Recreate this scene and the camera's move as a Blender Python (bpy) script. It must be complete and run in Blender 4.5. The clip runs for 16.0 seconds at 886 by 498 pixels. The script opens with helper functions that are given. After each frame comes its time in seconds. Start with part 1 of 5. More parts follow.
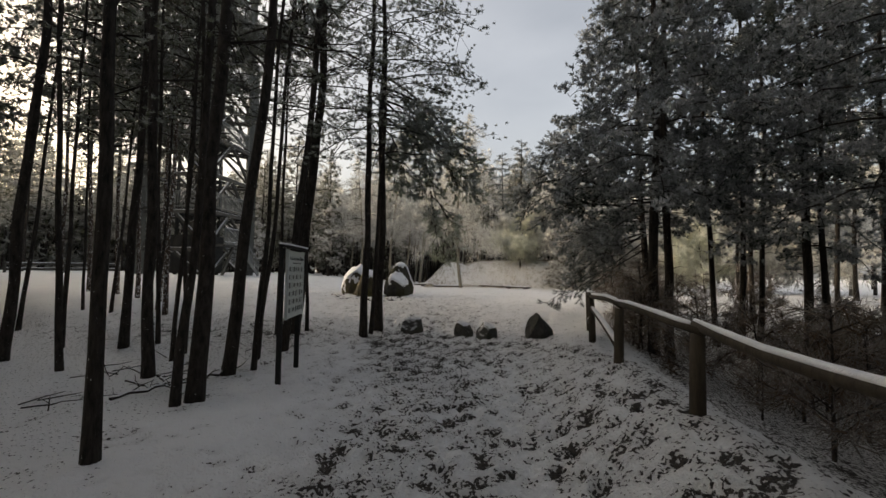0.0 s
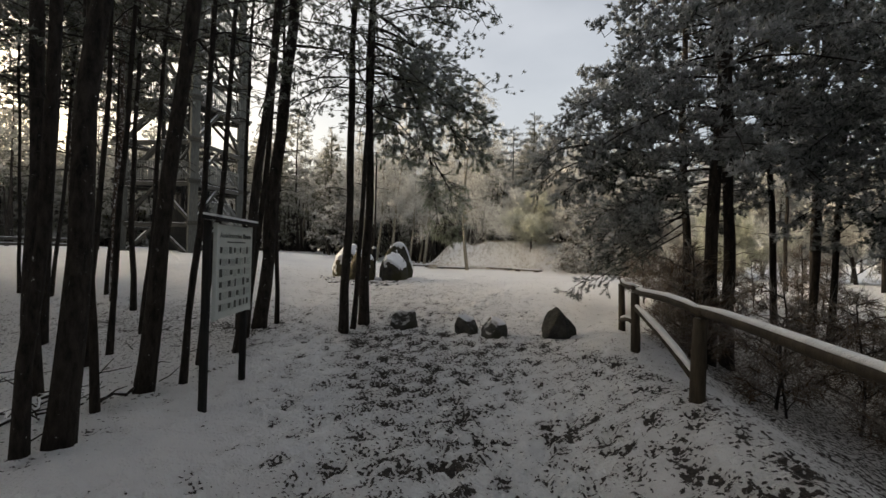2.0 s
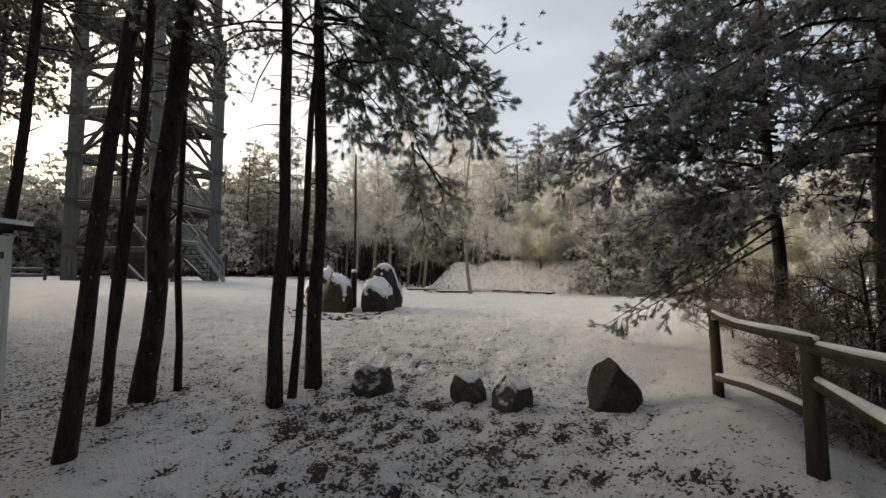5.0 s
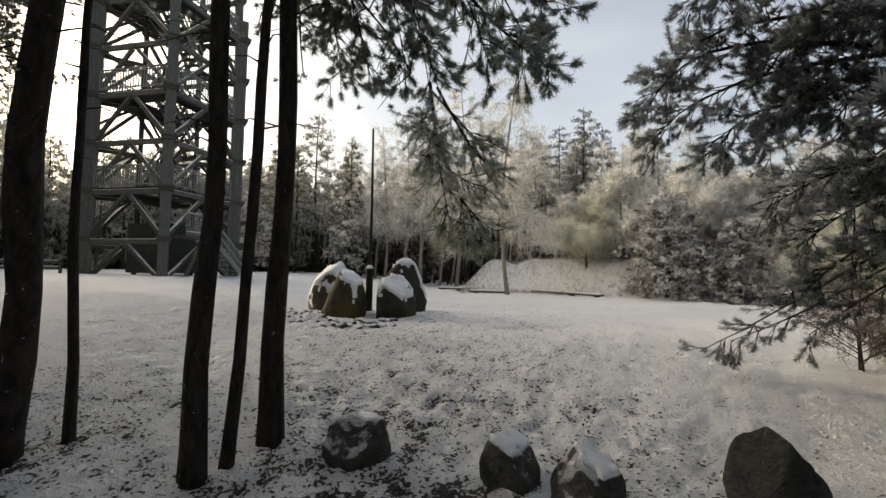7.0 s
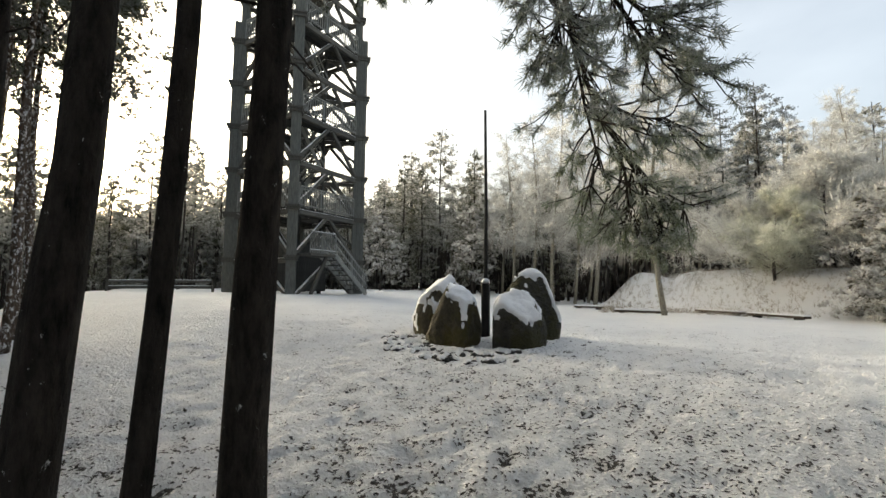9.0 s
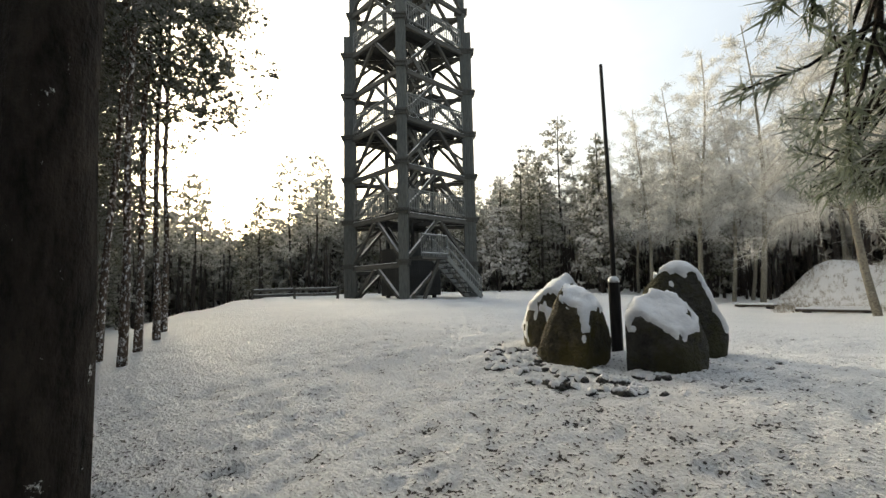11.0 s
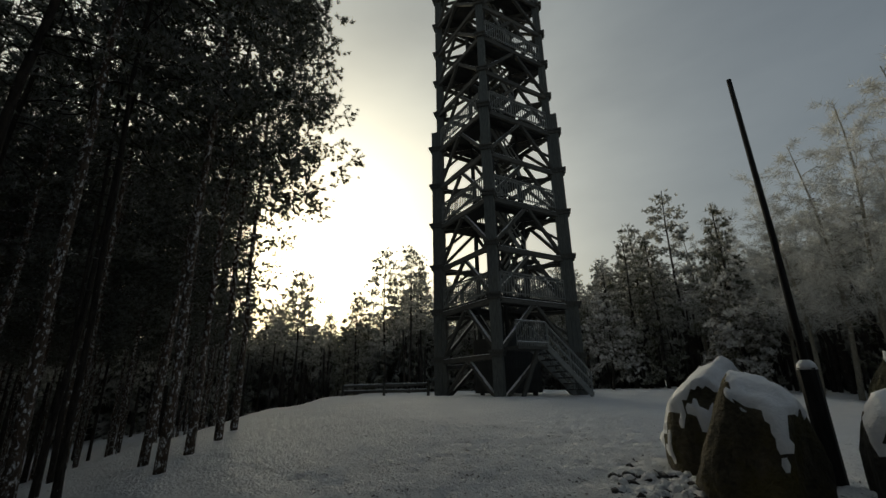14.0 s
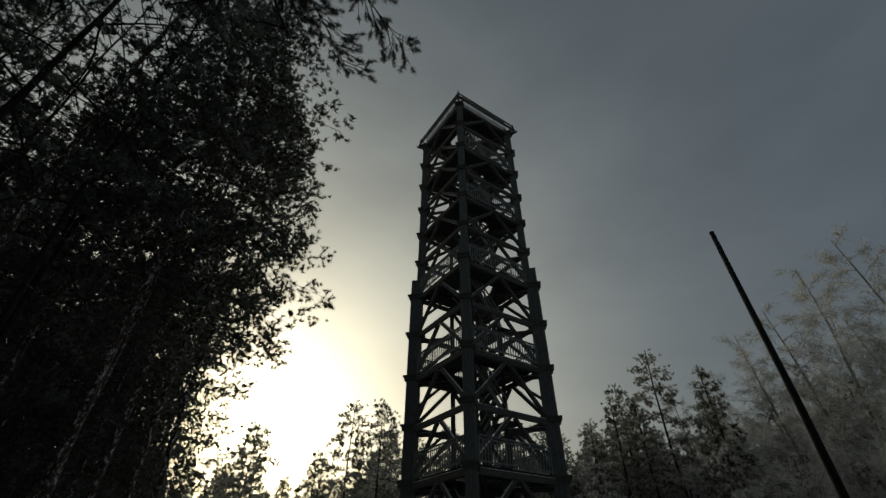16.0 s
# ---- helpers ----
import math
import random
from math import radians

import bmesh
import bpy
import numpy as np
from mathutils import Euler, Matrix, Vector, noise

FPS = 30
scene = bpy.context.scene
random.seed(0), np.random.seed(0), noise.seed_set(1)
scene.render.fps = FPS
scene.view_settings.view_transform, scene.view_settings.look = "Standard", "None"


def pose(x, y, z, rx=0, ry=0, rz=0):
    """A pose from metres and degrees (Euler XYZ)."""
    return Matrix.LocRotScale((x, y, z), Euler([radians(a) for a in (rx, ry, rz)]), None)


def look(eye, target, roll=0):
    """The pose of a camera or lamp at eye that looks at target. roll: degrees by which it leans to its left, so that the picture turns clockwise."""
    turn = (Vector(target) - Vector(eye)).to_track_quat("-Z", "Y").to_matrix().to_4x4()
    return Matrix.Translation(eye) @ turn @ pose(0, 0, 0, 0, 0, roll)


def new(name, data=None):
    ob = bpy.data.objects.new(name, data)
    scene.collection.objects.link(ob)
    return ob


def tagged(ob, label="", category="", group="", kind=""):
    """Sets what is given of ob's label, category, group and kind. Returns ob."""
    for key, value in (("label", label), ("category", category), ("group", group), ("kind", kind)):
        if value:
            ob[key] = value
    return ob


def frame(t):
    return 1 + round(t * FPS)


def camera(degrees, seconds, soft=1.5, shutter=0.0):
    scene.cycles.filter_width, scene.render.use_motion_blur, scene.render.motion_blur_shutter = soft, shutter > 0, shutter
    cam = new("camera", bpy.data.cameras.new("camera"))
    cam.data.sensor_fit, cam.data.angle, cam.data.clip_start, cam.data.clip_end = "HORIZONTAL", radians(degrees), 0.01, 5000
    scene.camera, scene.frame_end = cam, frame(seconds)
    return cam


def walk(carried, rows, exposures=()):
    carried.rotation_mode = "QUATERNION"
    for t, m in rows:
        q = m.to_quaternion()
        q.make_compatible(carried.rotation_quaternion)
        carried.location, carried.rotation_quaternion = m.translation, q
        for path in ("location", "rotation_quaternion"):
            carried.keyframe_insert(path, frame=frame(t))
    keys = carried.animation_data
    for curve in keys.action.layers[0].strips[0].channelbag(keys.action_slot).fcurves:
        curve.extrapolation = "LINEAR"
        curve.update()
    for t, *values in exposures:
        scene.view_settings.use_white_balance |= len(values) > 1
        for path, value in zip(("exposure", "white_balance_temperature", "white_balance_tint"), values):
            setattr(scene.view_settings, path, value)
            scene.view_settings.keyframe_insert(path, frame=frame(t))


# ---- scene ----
cam = camera(91.76, 16.0)
PATH = [
    (0, (0.001, 0.856, 1.535), (0.016, 2.853, 1.641), 0.8),
    (0.5, (-0.035, 1.272, 1.565), (0.069, 3.267, 1.644), -1.0),
    (1, (0.099, 1.788, 1.586), (0.078, 3.787, 1.559), -0.1),
    (1.5, (0.134, 2.224, 1.598), (0.161, 4.222, 1.527), 0.0),
    (2, (0.176, 2.647, 1.596), (0.155, 4.647, 1.607), 1.6),
    (2.5, (0.215, 3.040, 1.585), (0.195, 5.037, 1.699), 0.9),
    (3, (0.246, 3.476, 1.601), (0.224, 5.474, 1.699), 1.2),
    (3.5, (0.362, 3.925, 1.564), (0.221, 5.912, 1.753), -0.2),
    (4, (0.370, 4.391, 1.556), (0.276, 6.381, 1.727), -0.5),
    (4.2, (0.367, 4.570, 1.579), (0.294, 6.565, 1.704), -0.7),
    (6.3, (0.347, 6.780, 1.618), (0.326, 8.777, 1.725), 2.0),
    (6.5, (0.367, 6.973, 1.603), (0.236, 8.965, 1.715), 2.7),
    (7, (0.378, 7.395, 1.605), (0.174, 9.382, 1.705), 1.1),
    (7.5, (0.396, 7.978, 1.560), (-0.062, 9.922, 1.658), -0.4),
    (8, (0.278, 8.506, 1.524), (-0.205, 10.440, 1.691), 0.9),
    (8.5, (0.134, 9.059, 1.553), (-0.402, 10.976, 1.755), -0.7),
    (9, (0.077, 9.488, 1.552), (-0.705, 11.321, 1.724), 0.5),
    (9.2, (0.039, 9.634, 1.549), (-0.783, 11.446, 1.748), 1.5),
    (11.3, (-0.316, 10.792, 1.601), (-1.634, 12.282, 1.802), -1.7),
    (11.5, (-0.375, 10.834, 1.603), (-1.720, 12.295, 1.839), -1.5),
    (12, (-0.511, 11.123, 1.613), (-1.950, 12.482, 1.899), -1.7),
    (12.5, (-0.679, 11.306, 1.601), (-2.138, 12.621, 1.978), -2.4),
    (13, (-0.808, 11.438, 1.605), (-2.272, 12.744, 1.994), -2.6),
    (13.5, (-0.903, 11.682, 1.593), (-2.429, 12.891, 2.049), -1.6),
    (14, (-1.042, 11.794, 1.513), (-2.548, 12.958, 2.127), -1.1),
    (14.5, (-1.268, 11.958, 1.559), (-2.663, 13.142, 2.365), -1.0),
    (15, (-1.399, 12.142, 1.630), (-2.716, 13.304, 2.587), -1.4),
    (15.5, (-1.449, 12.278, 1.719), (-2.666, 13.368, 2.872), -0.0),
    (16, (-1.441, 12.360, 1.780), (-2.645, 13.387, 3.003), 0.2),
]
EXPOSURES = [
    (0, 0.54, 7220, 11), (4.2, 0.82, 7170, 10), (6.3, 0.74, 7060, 10), (8.0, 0.92, 6960, 7), (9.2, 1.10, 6900, 6), (11.5, 0.90, 6900, 5), (12.5, 0.32, 6840, 4),
    (13.5, -0.58, 6660, 2), (14.0, -1.14, 6480, 1), (14.5, -1.74, 6360, 0), (15.0, -1.90, 6340, 0), (16, -1.84, 6340, 0)]
walk(cam, [(t, look(eye, target, roll)) for t, eye, target, roll in PATH], EXPOSURES)

# ---- sky and sun ----
SUN_YAW, SUN_UP = radians(75.0), radians(12.5)
SUN = Vector((-math.sin(SUN_YAW) * math.cos(SUN_UP), math.cos(SUN_YAW) * math.cos(SUN_UP), math.sin(SUN_UP)))
world = bpy.data.worlds.new("winter_sky")
scene.world = world
world.use_nodes = True
wn, wl = world.node_tree.nodes, world.node_tree.links
wn.clear()
sky = wn.new("ShaderNodeTexSky")
sky.sky_type, sky.sun_disc = "NISHITA", False
sky.sun_elevation, sky.sun_rotation = SUN_UP, -SUN_YAW
sky.air_density, sky.dust_density, sky.ozone_density = 0.8, 7.0, 1.0
# thin high cloud lies over the whole sky
veil = wn.new("ShaderNodeMix")
veil.data_type, veil.blend_type = "RGBA", "ADD"
veil.inputs[0].default_value = 1.0
# it is brightest towards the sun and drifts in soft streaks
where = wn.new("ShaderNodeTexCoord")
toward = wn.new("ShaderNodeVectorMath")
toward.operation = "DOT_PRODUCT"
toward.inputs[1].default_value = SUN
wl.new(where.outputs["Generated"], toward.inputs[0])
near_sun = wn.new("ShaderNodeMath")
near_sun.operation = "POWER"
over = wn.new("ShaderNodeMath")
over.operation = "MAXIMUM"
over.inputs[1].default_value = 0.0
wl.new(toward.outputs["Value"], over.inputs[0])
wl.new(over.outputs[0], near_sun.inputs[0])
near_sun.inputs[1].default_value = 4.4
glow = wn.new("ShaderNodeMix")
glow.data_type = "RGBA"
glow.inputs[6].default_value = (1.60, 1.66, 1.74, 1)
glow.inputs[7].default_value = (9.8, 9.4, 7.7, 1)
wl.new(near_sun.outputs[0], glow.inputs[0])
streak = wn.new("ShaderNodeTexNoise")
streak.inputs["Scale"].default_value, streak.inputs["Detail"].default_value = 2.2, 5.0
stretch = wn.new("ShaderNodeMapping")
stretch.inputs["Scale"].default_value = (1.0, 1.0, 2.6)
wl.new(where.outputs["Generated"], stretch.inputs["Vector"])
wl.new(stretch.outputs[0], streak.inputs["Vector"])
thin = wn.new("ShaderNodeMapRange")
thin.inputs[1].default_value, thin.inputs[2].default_value = 0.3, 0.7
thin.inputs[3].default_value, thin.inputs[4].default_value = 0.78, 1.22
wl.new(streak.outputs["Fac"], thin.inputs[0])
cloud = wn.new("ShaderNodeMix")
cloud.data_type, cloud.blend_type = "RGBA", "MULTIPLY"
cloud.inputs[0].default_value = 1.0
wl.new(glow.outputs[2], cloud.inputs[6])
wl.new(thin.outputs[0], cloud.inputs[7])
wl.new(cloud.outputs[2], veil.inputs[7])
back = wn.new("ShaderNodeBackground")
back.inputs["Strength"].default_value = 0.135
wout = wn.new("ShaderNodeOutputWorld")
wl.new(sky.outputs[0], veil.inputs[6])
wl.new(veil.outputs[2], back.inputs["Color"])
wl.new(back.outputs[0], wout.inputs["Surface"])

lamp = bpy.data.lights.new("sun", "SUN")
lamp.energy, lamp.angle, lamp.color = 1.5, radians(5.0), (1.0, 0.91, 0.76)
sun_ob = new("sun", lamp)
sun_ob.matrix_world = look(SUN * 60, (0, 0, 0))


# ---- materials ----
def material(name, rough=0.8):
    m = bpy.data.materials.new(name)
    m.use_nodes = True
    n, l = m.node_tree.nodes, m.node_tree.links
    b = n["Principled BSDF"]
    b.inputs["Roughness"].default_value = rough
    b.inputs["Specular IOR Level"].default_value = 0.25
    return m, n, l, b


def noise_node(n, l, vec, scale, detail=4.0, rough=0.6):
    t = n.new("ShaderNodeTexNoise")
    t.inputs["Scale"].default_value, t.inputs["Detail"].default_value, t.inputs["Roughness"].default_value = scale, detail, rough
    l.new(vec, t.inputs["Vector"])
    return t.outputs["Fac"]


def ramp(n, l, fac, stops):
    r = n.new("ShaderNodeValToRGB")
    e = r.color_ramp.elements
    while len(e) < len(stops):
        e.new(0.5)
    for k, (p, c) in zip(e, stops):
        k.position, k.color = p, (*c, 1) if len(c) == 3 else c
    l.new(fac, r.inputs["Fac"])
    return r.outputs["Color"]


def mix(n, l, fac, a, b):
    m = n.new("ShaderNodeMix")
    m.data_type = "RGBA"
    for sock, v in ((m.inputs[0], fac), (m.inputs[6], a), (m.inputs[7], b)):
        if isinstance(v, bpy.types.NodeSocket):
            l.new(v, sock)
        else:
            sock.default_value = v if isinstance(v, (int, float)) else (*v, 1)
    return m.outputs[2]


def calc(n, l, op, a, b=None):
    m = n.new("ShaderNodeMath")
    m.operation = op
    for sock, v in zip(m.inputs, (a, b)):
        if isinstance(v, bpy.types.NodeSocket):
            l.new(v, sock)
        elif v is not None:
            sock.default_value = v
    return m.outputs[0]


def bump(n, l, b, height, strength, distance):
    k = n.new("ShaderNodeBump")
    k.inputs["Strength"].default_value, k.inputs["Distance"].default_value = strength, distance
    l.new(height, k.inputs["Height"])
    l.new(k.outputs[0], b.inputs["Normal"])


def place_of(n, l, scale=(1, 1, 1)):
    c = n.new("ShaderNodeTexCoord")
    m = n.new("ShaderNodeMapping")
    m.inputs["Scale"].default_value = scale
    l.new(c.outputs["Object"], m.inputs["Vector"])
    return m.outputs[0]


def attribute(n, name):
    a = n.new("ShaderNodeAttribute")
    a.attribute_name = name
    return a.outputs["Fac"]


def up_facing(n, l):
    g = n.new("ShaderNodeNewGeometry")
    s = n.new("ShaderNodeSeparateXYZ")
    l.new(g.outputs["Normal"], s.inputs[0])
    return s.outputs["Z"]


SNOW = (0.87, 0.87, 0.88)


def snow_ground():
    m, n, l, b = material("trodden_snow", 0.75)
    p = place_of(n, l)
    fine, mid, big = noise_node(n, l, p, 66, 4), noise_node(n, l, p, 29, 2, 0.5), noise_node(n, l, p, 0.6, 3)
    lumps = noise_node(n, l, p, 6.5, 3, 0.5)
    soil = ramp(n, l, noise_node(n, l, p, 40, 5), [(0.3, (0.012, 0.010, 0.008)), (0.55, (0.036, 0.027, 0.021)), (0.8, (0.10, 0.078, 0.060))])
    snow = ramp(n, l, big, [(0.3, (0.80, 0.80, 0.81)), (0.7, (0.88, 0.88, 0.88))])
    worn = attribute(n, "worn")
    # trodden snow carries grit long before the soil shows
    snow = mix(n, l, calc(n, l, "MINIMUM", calc(n, l, "MAXIMUM", calc(n, l, "MULTIPLY", calc(n, l, "SUBTRACT", worn, 0.14), 0.75), 0.0), 0.7), snow, (0.43, 0.41, 0.385))
    grit = calc(n, l, "ADD", calc(n, l, "MULTIPLY", mid, 1.0), calc(n, l, "MULTIPLY", fine, 0.3))
    cover = calc(n, l, "SUBTRACT", calc(n, l, "ADD", worn, calc(n, l, "MULTIPLY", calc(n, l, "SUBTRACT", grit, 0.65), 2.2)), 0.60)
    mask = ramp(n, l, calc(n, l, "MULTIPLY", cover, 8.0), [(0.0, (0, 0, 0)), (1.0, (0.96, 0.96, 0.96))])
    l.new(mix(n, l, mask, snow, soil), b.inputs["Base Color"])
    h = calc(n, l, "SUBTRACT", calc(n, l, "ADD", calc(n, l, "ADD", mid, calc(n, l, "MULTIPLY", lumps, 1.1)), calc(n, l, "MULTIPLY", fine, 0.5)), calc(n, l, "MULTIPLY", mask, 0.5))
    bump(n, l, b, h, 1.0, 0.055)
    return m


def bark(name, dark, light, flecks=0.66, squash=0.25):
    m, n, l, b = material(name, 0.92)
    p = place_of(n, l, (1, 1, squash))
    coarse, fine = noise_node(n, l, p, 22, 5, 0.7), noise_node(n, l, place_of(n, l), 55, 3)
    col = ramp(n, l, coarse, [(0.32, dark), (0.68, light)])
    snow = ramp(n, l, noise_node(n, l, place_of(n, l, (1, 1, 0.6)), 24, 6, 0.75), [(flecks, (0, 0, 0)), (flecks + 0.04, (0.85, 0.85, 0.85))])
    l.new(mix(n, l, snow, col, SNOW), b.inputs["Base Color"])
    bump(n, l, b, calc(n, l, "ADD", coarse, calc(n, l, "MULTIPLY", fine, 0.3)), 0.9, 0.03)
    return m


def foliage(name, low, high, frost, white=(0.74, 0.76, 0.79), scale=1.3, swing=1.2):
    """Needles or twigs: the frost on each blade comes from its own value and a patchy noise."""
    m, n, l, b = material(name, 0.7)
    g = n.new("ShaderNodeNewGeometry")
    rnd = g.outputs["Random Per Island"]
    patch = noise_node(n, l, place_of(n, l), scale, 3)
    green = ramp(n, l, rnd, [(0.0, low), (1.0, high)])
    f = calc(n, l, "ADD", attribute(n, "frost"), calc(n, l, "MULTIPLY", calc(n, l, "SUBTRACT", patch, 0.5), swing))
    f = calc(n, l, "MULTIPLY", calc(n, l, "MINIMUM", calc(n, l, "MAXIMUM", f, 0.0), 1.0), frost)
    colour = mix(n, l, f, green, white)
    l.new(colour, b.inputs["Base Color"])
    b.inputs["Specular IOR Level"].default_value = 0.1
    # thin blades let part of the light through
    through_light = n.new("ShaderNodeBsdfTranslucent")
    l.new(colour, through_light.inputs["Color"])
    both = n.new("ShaderNodeMixShader")
    both.inputs[0].default_value = 0.38
    out = next(k for k in n if k.bl_idname == "ShaderNodeOutputMaterial")
    l.new(b.outputs[0], both.inputs[1])
    l.new(through_light.outputs[0], both.inputs[2])
    l.new(both.outputs[0], out.inputs["Surface"])
    return m


def rock(name, dark, mid, moss, snow_at=0.45, swing=1.3, thick=0.95):
    m, n, l, b = material(name, 0.85)
    p = place_of(n, l)
    a, f = noise_node(n, l, p, 3.2, 6, 0.65), noise_node(n, l, p, 28, 4)
    stone = ramp(n, l, calc(n, l, "ADD", calc(n, l, "MULTIPLY", a, 0.7), calc(n, l, "MULTIPLY", f, 0.3)), [(0.35, dark), (0.62, mid)])
    green = ramp(n, l, noise_node(n, l, p, 2.1, 5, 0.7), [(0.47, (0, 0, 0)), (0.60, (0.85, 0.85, 0.85))])
    c = mix(n, l, green, stone, moss)
    s = calc(n, l, "ADD", up_facing(n, l), calc(n, l, "MULTIPLY", calc(n, l, "SUBTRACT", noise_node(n, l, p, 7, 6, 0.75), 0.5), swing))
    mask = ramp(n, l, calc(n, l, "SUBTRACT", s, snow_at), [(0.0, (0, 0, 0)), (0.12, (thick, thick, thick))])
    l.new(mix(n, l, mask, c, SNOW), b.inputs["Base Color"])
    bump(n, l, b, calc(n, l, "ADD", a, calc(n, l, "MULTIPLY", f, 0.45)), 1.0, 0.11)
    return m


def timber(name, dark, light, snow_at=0.52, stretch=(6, 6, 1)):
    m, n, l, b = material(name, 0.85)
    p = place_of(n, l, stretch)
    g, f = noise_node(n, l, p, 3.0, 6, 0.7), noise_node(n, l, place_of(n, l), 3.0, 4)
    oi = n.new("ShaderNodeObjectInfo")
    c = mix(n, l, calc(n, l, "MULTIPLY", oi.outputs["Random"], 0.35), ramp(n, l, g, [(0.3, dark), (0.7, light)]), dark)
    s = calc(n, l, "ADD", up_facing(n, l), calc(n, l, "MULTIPLY", calc(n, l, "SUBTRACT", f, 0.5), 0.7))
    mask = ramp(n, l, calc(n, l, "SUBTRACT", s, snow_at), [(0.0, (0, 0, 0)), (0.1, (0.9, 0.9, 0.9))])
    l.new(mix(n, l, mask, c, SNOW), b.inputs["Base Color"])
    bump(n, l, b, g, 0.6, 0.012)
    return m


def plain_snow():
    m, n, l, b = material("soft_snow", 0.7)
    p = place_of(n, l)
    a = noise_node(n, l, p, 9, 5, 0.7)
    l.new(ramp(n, l, a, [(0.3, (0.72, 0.73, 0.76)), (0.65, (0.84, 0.84, 0.85))]), b.inputs["Base Color"])
    bump(n, l, b, a, 0.6, 0.04)
    return m


def print_board():
    m, n, l, b = material("printed_sheet", 0.55)
    a = noise_node(n, l, place_of(n, l), 4, 3)
    l.new(ramp(n, l, a, [(0.3, (0.56, 0.60, 0.57)), (0.7, (0.66, 0.69, 0.66))]), b.inputs["Base Color"])
    return m


def ink(name, c1, c2):
    m, n, l, b = material(name, 0.6)
    l.new(ramp(n, l, noise_node(n, l, place_of(n, l), 30, 4), [(0.3, c1), (0.7, c2)]), b.inputs["Base Color"])
    return m


M_GROUND = snow_ground()
M_SNOW = plain_snow()
M_BARK = bark("pine_bark", (0.009, 0.0075, 0.0065), (0.056, 0.046, 0.038), 0.655)
M_BARK_SNOWY = bark("snow_flecked_bark", (0.028, 0.021, 0.016), (0.15, 0.112, 0.085), 0.545)
M_BARK_FAR = bark("far_pine_bark", (0.016, 0.013, 0.011), (0.065, 0.053, 0.044), 0.63)
M_BIRCH = bark("birch_bark", (0.10, 0.09, 0.07), (0.42, 0.38, 0.30), 0.64, 1.5)
M_NEEDLE = foliage("pine_needles", (0.055, 0.068, 0.036), (0.17, 0.185, 0.115), 0.92)
M_NEEDLE_BOUGH = foliage("bough_needles", (0.10, 0.125, 0.075), (0.27, 0.31, 0.205), 0.92)
# the dark wood's shade is put into this darker needle colour
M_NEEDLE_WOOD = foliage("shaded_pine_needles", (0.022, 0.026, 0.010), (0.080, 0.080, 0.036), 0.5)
M_NEEDLE_FROST = foliage("frosted_pine_needles", (0.016, 0.026, 0.020), (0.060, 0.078, 0.058), 0.78, (0.74, 0.76, 0.79), 0.9, 1.8)
M_NEEDLE_SNOWY = foliage("snow_laden_leaves", (0.050, 0.044, 0.026), (0.15, 0.13, 0.085), 0.95, (0.84, 0.83, 0.81), 1.5, 3.2)
M_NEEDLE_FAR = foliage("far_pine_needles", (0.045, 0.050, 0.026), (0.13, 0.13, 0.075), 0.95, (0.80, 0.78, 0.74), 0.8, 2.0)
M_TWIG = foliage("frosted_twigs", (0.24, 0.23, 0.205), (0.50, 0.485, 0.44), 0.98, (0.88, 0.87, 0.84))
M_TWIG_TAN = foliage("tan_frosted_twigs", (0.30, 0.31, 0.21), (0.55, 0.56, 0.43), 0.85, (0.86, 0.85, 0.78))
M_GRASS = foliage("dry_grass", (0.15, 0.115, 0.065), (0.34, 0.27, 0.165), 0.6)
M_SCRUB = foliage("bare_scrub", (0.05, 0.035, 0.022), (0.15, 0.10, 0.06), 0.5)
M_ROCK = rock("mossy_granite", (0.034, 0.029, 0.019), (0.11, 0.095, 0.062), (0.078, 0.066, 0.017), 0.86, 0.9)
M_ROCK_DARK = rock("dark_granite", (0.022, 0.021, 0.019), (0.085, 0.080, 0.068), (0.055, 0.052, 0.022), 0.86, 0.9)
M_COBBLE = rock("snowy_cobble", (0.022, 0.022, 0.022), (0.085, 0.083, 0.080), (0.05, 0.045, 0.03), 0.30)
M_ROCK_PLAIN = rock("grey_granite", (0.035, 0.035, 0.033), (0.13, 0.125, 0.115), (0.055, 0.054, 0.035), 0.54, 0.8, 0.55)
M_ROCK_BARE = rock("bare_granite", (0.020, 0.020, 0.020), (0.075, 0.072, 0.068), (0.030, 0.034, 0.022), 0.9, 0.9, 0.5)
M_TOWER = timber("weathered_larch", (0.045, 0.043, 0.038), (0.135, 0.13, 0.115))
M_TOWER_LIGHT = timber("grey_planks", (0.070, 0.073, 0.066), (0.17, 0.172, 0.158))
M_TOWER_RAIL = timber("frosted_rails", (0.13, 0.135, 0.125), (0.30, 0.305, 0.29))
# inner posts, decks and walls are toned darker than the outer frame
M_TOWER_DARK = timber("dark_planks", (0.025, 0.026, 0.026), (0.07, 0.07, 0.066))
M_FENCE = timber("fence_wood", (0.030, 0.024, 0.018), (0.100, 0.082, 0.060), 0.8)
M_POST = timber("dark_post", (0.010, 0.010, 0.010), (0.035, 0.032, 0.030), 0.8)
M_SHEET = print_board()
M_PHOTO = ink("printed_photo", (0.015, 0.017, 0.017), (0.20, 0.21, 0.19))
M_INK = ink("printed_ink", (0.05, 0.055, 0.05), (0.09, 0.10, 0.09))
M_INK_PALE = ink("pale_print", (0.34, 0.38, 0.36), (0.44, 0.47, 0.45))


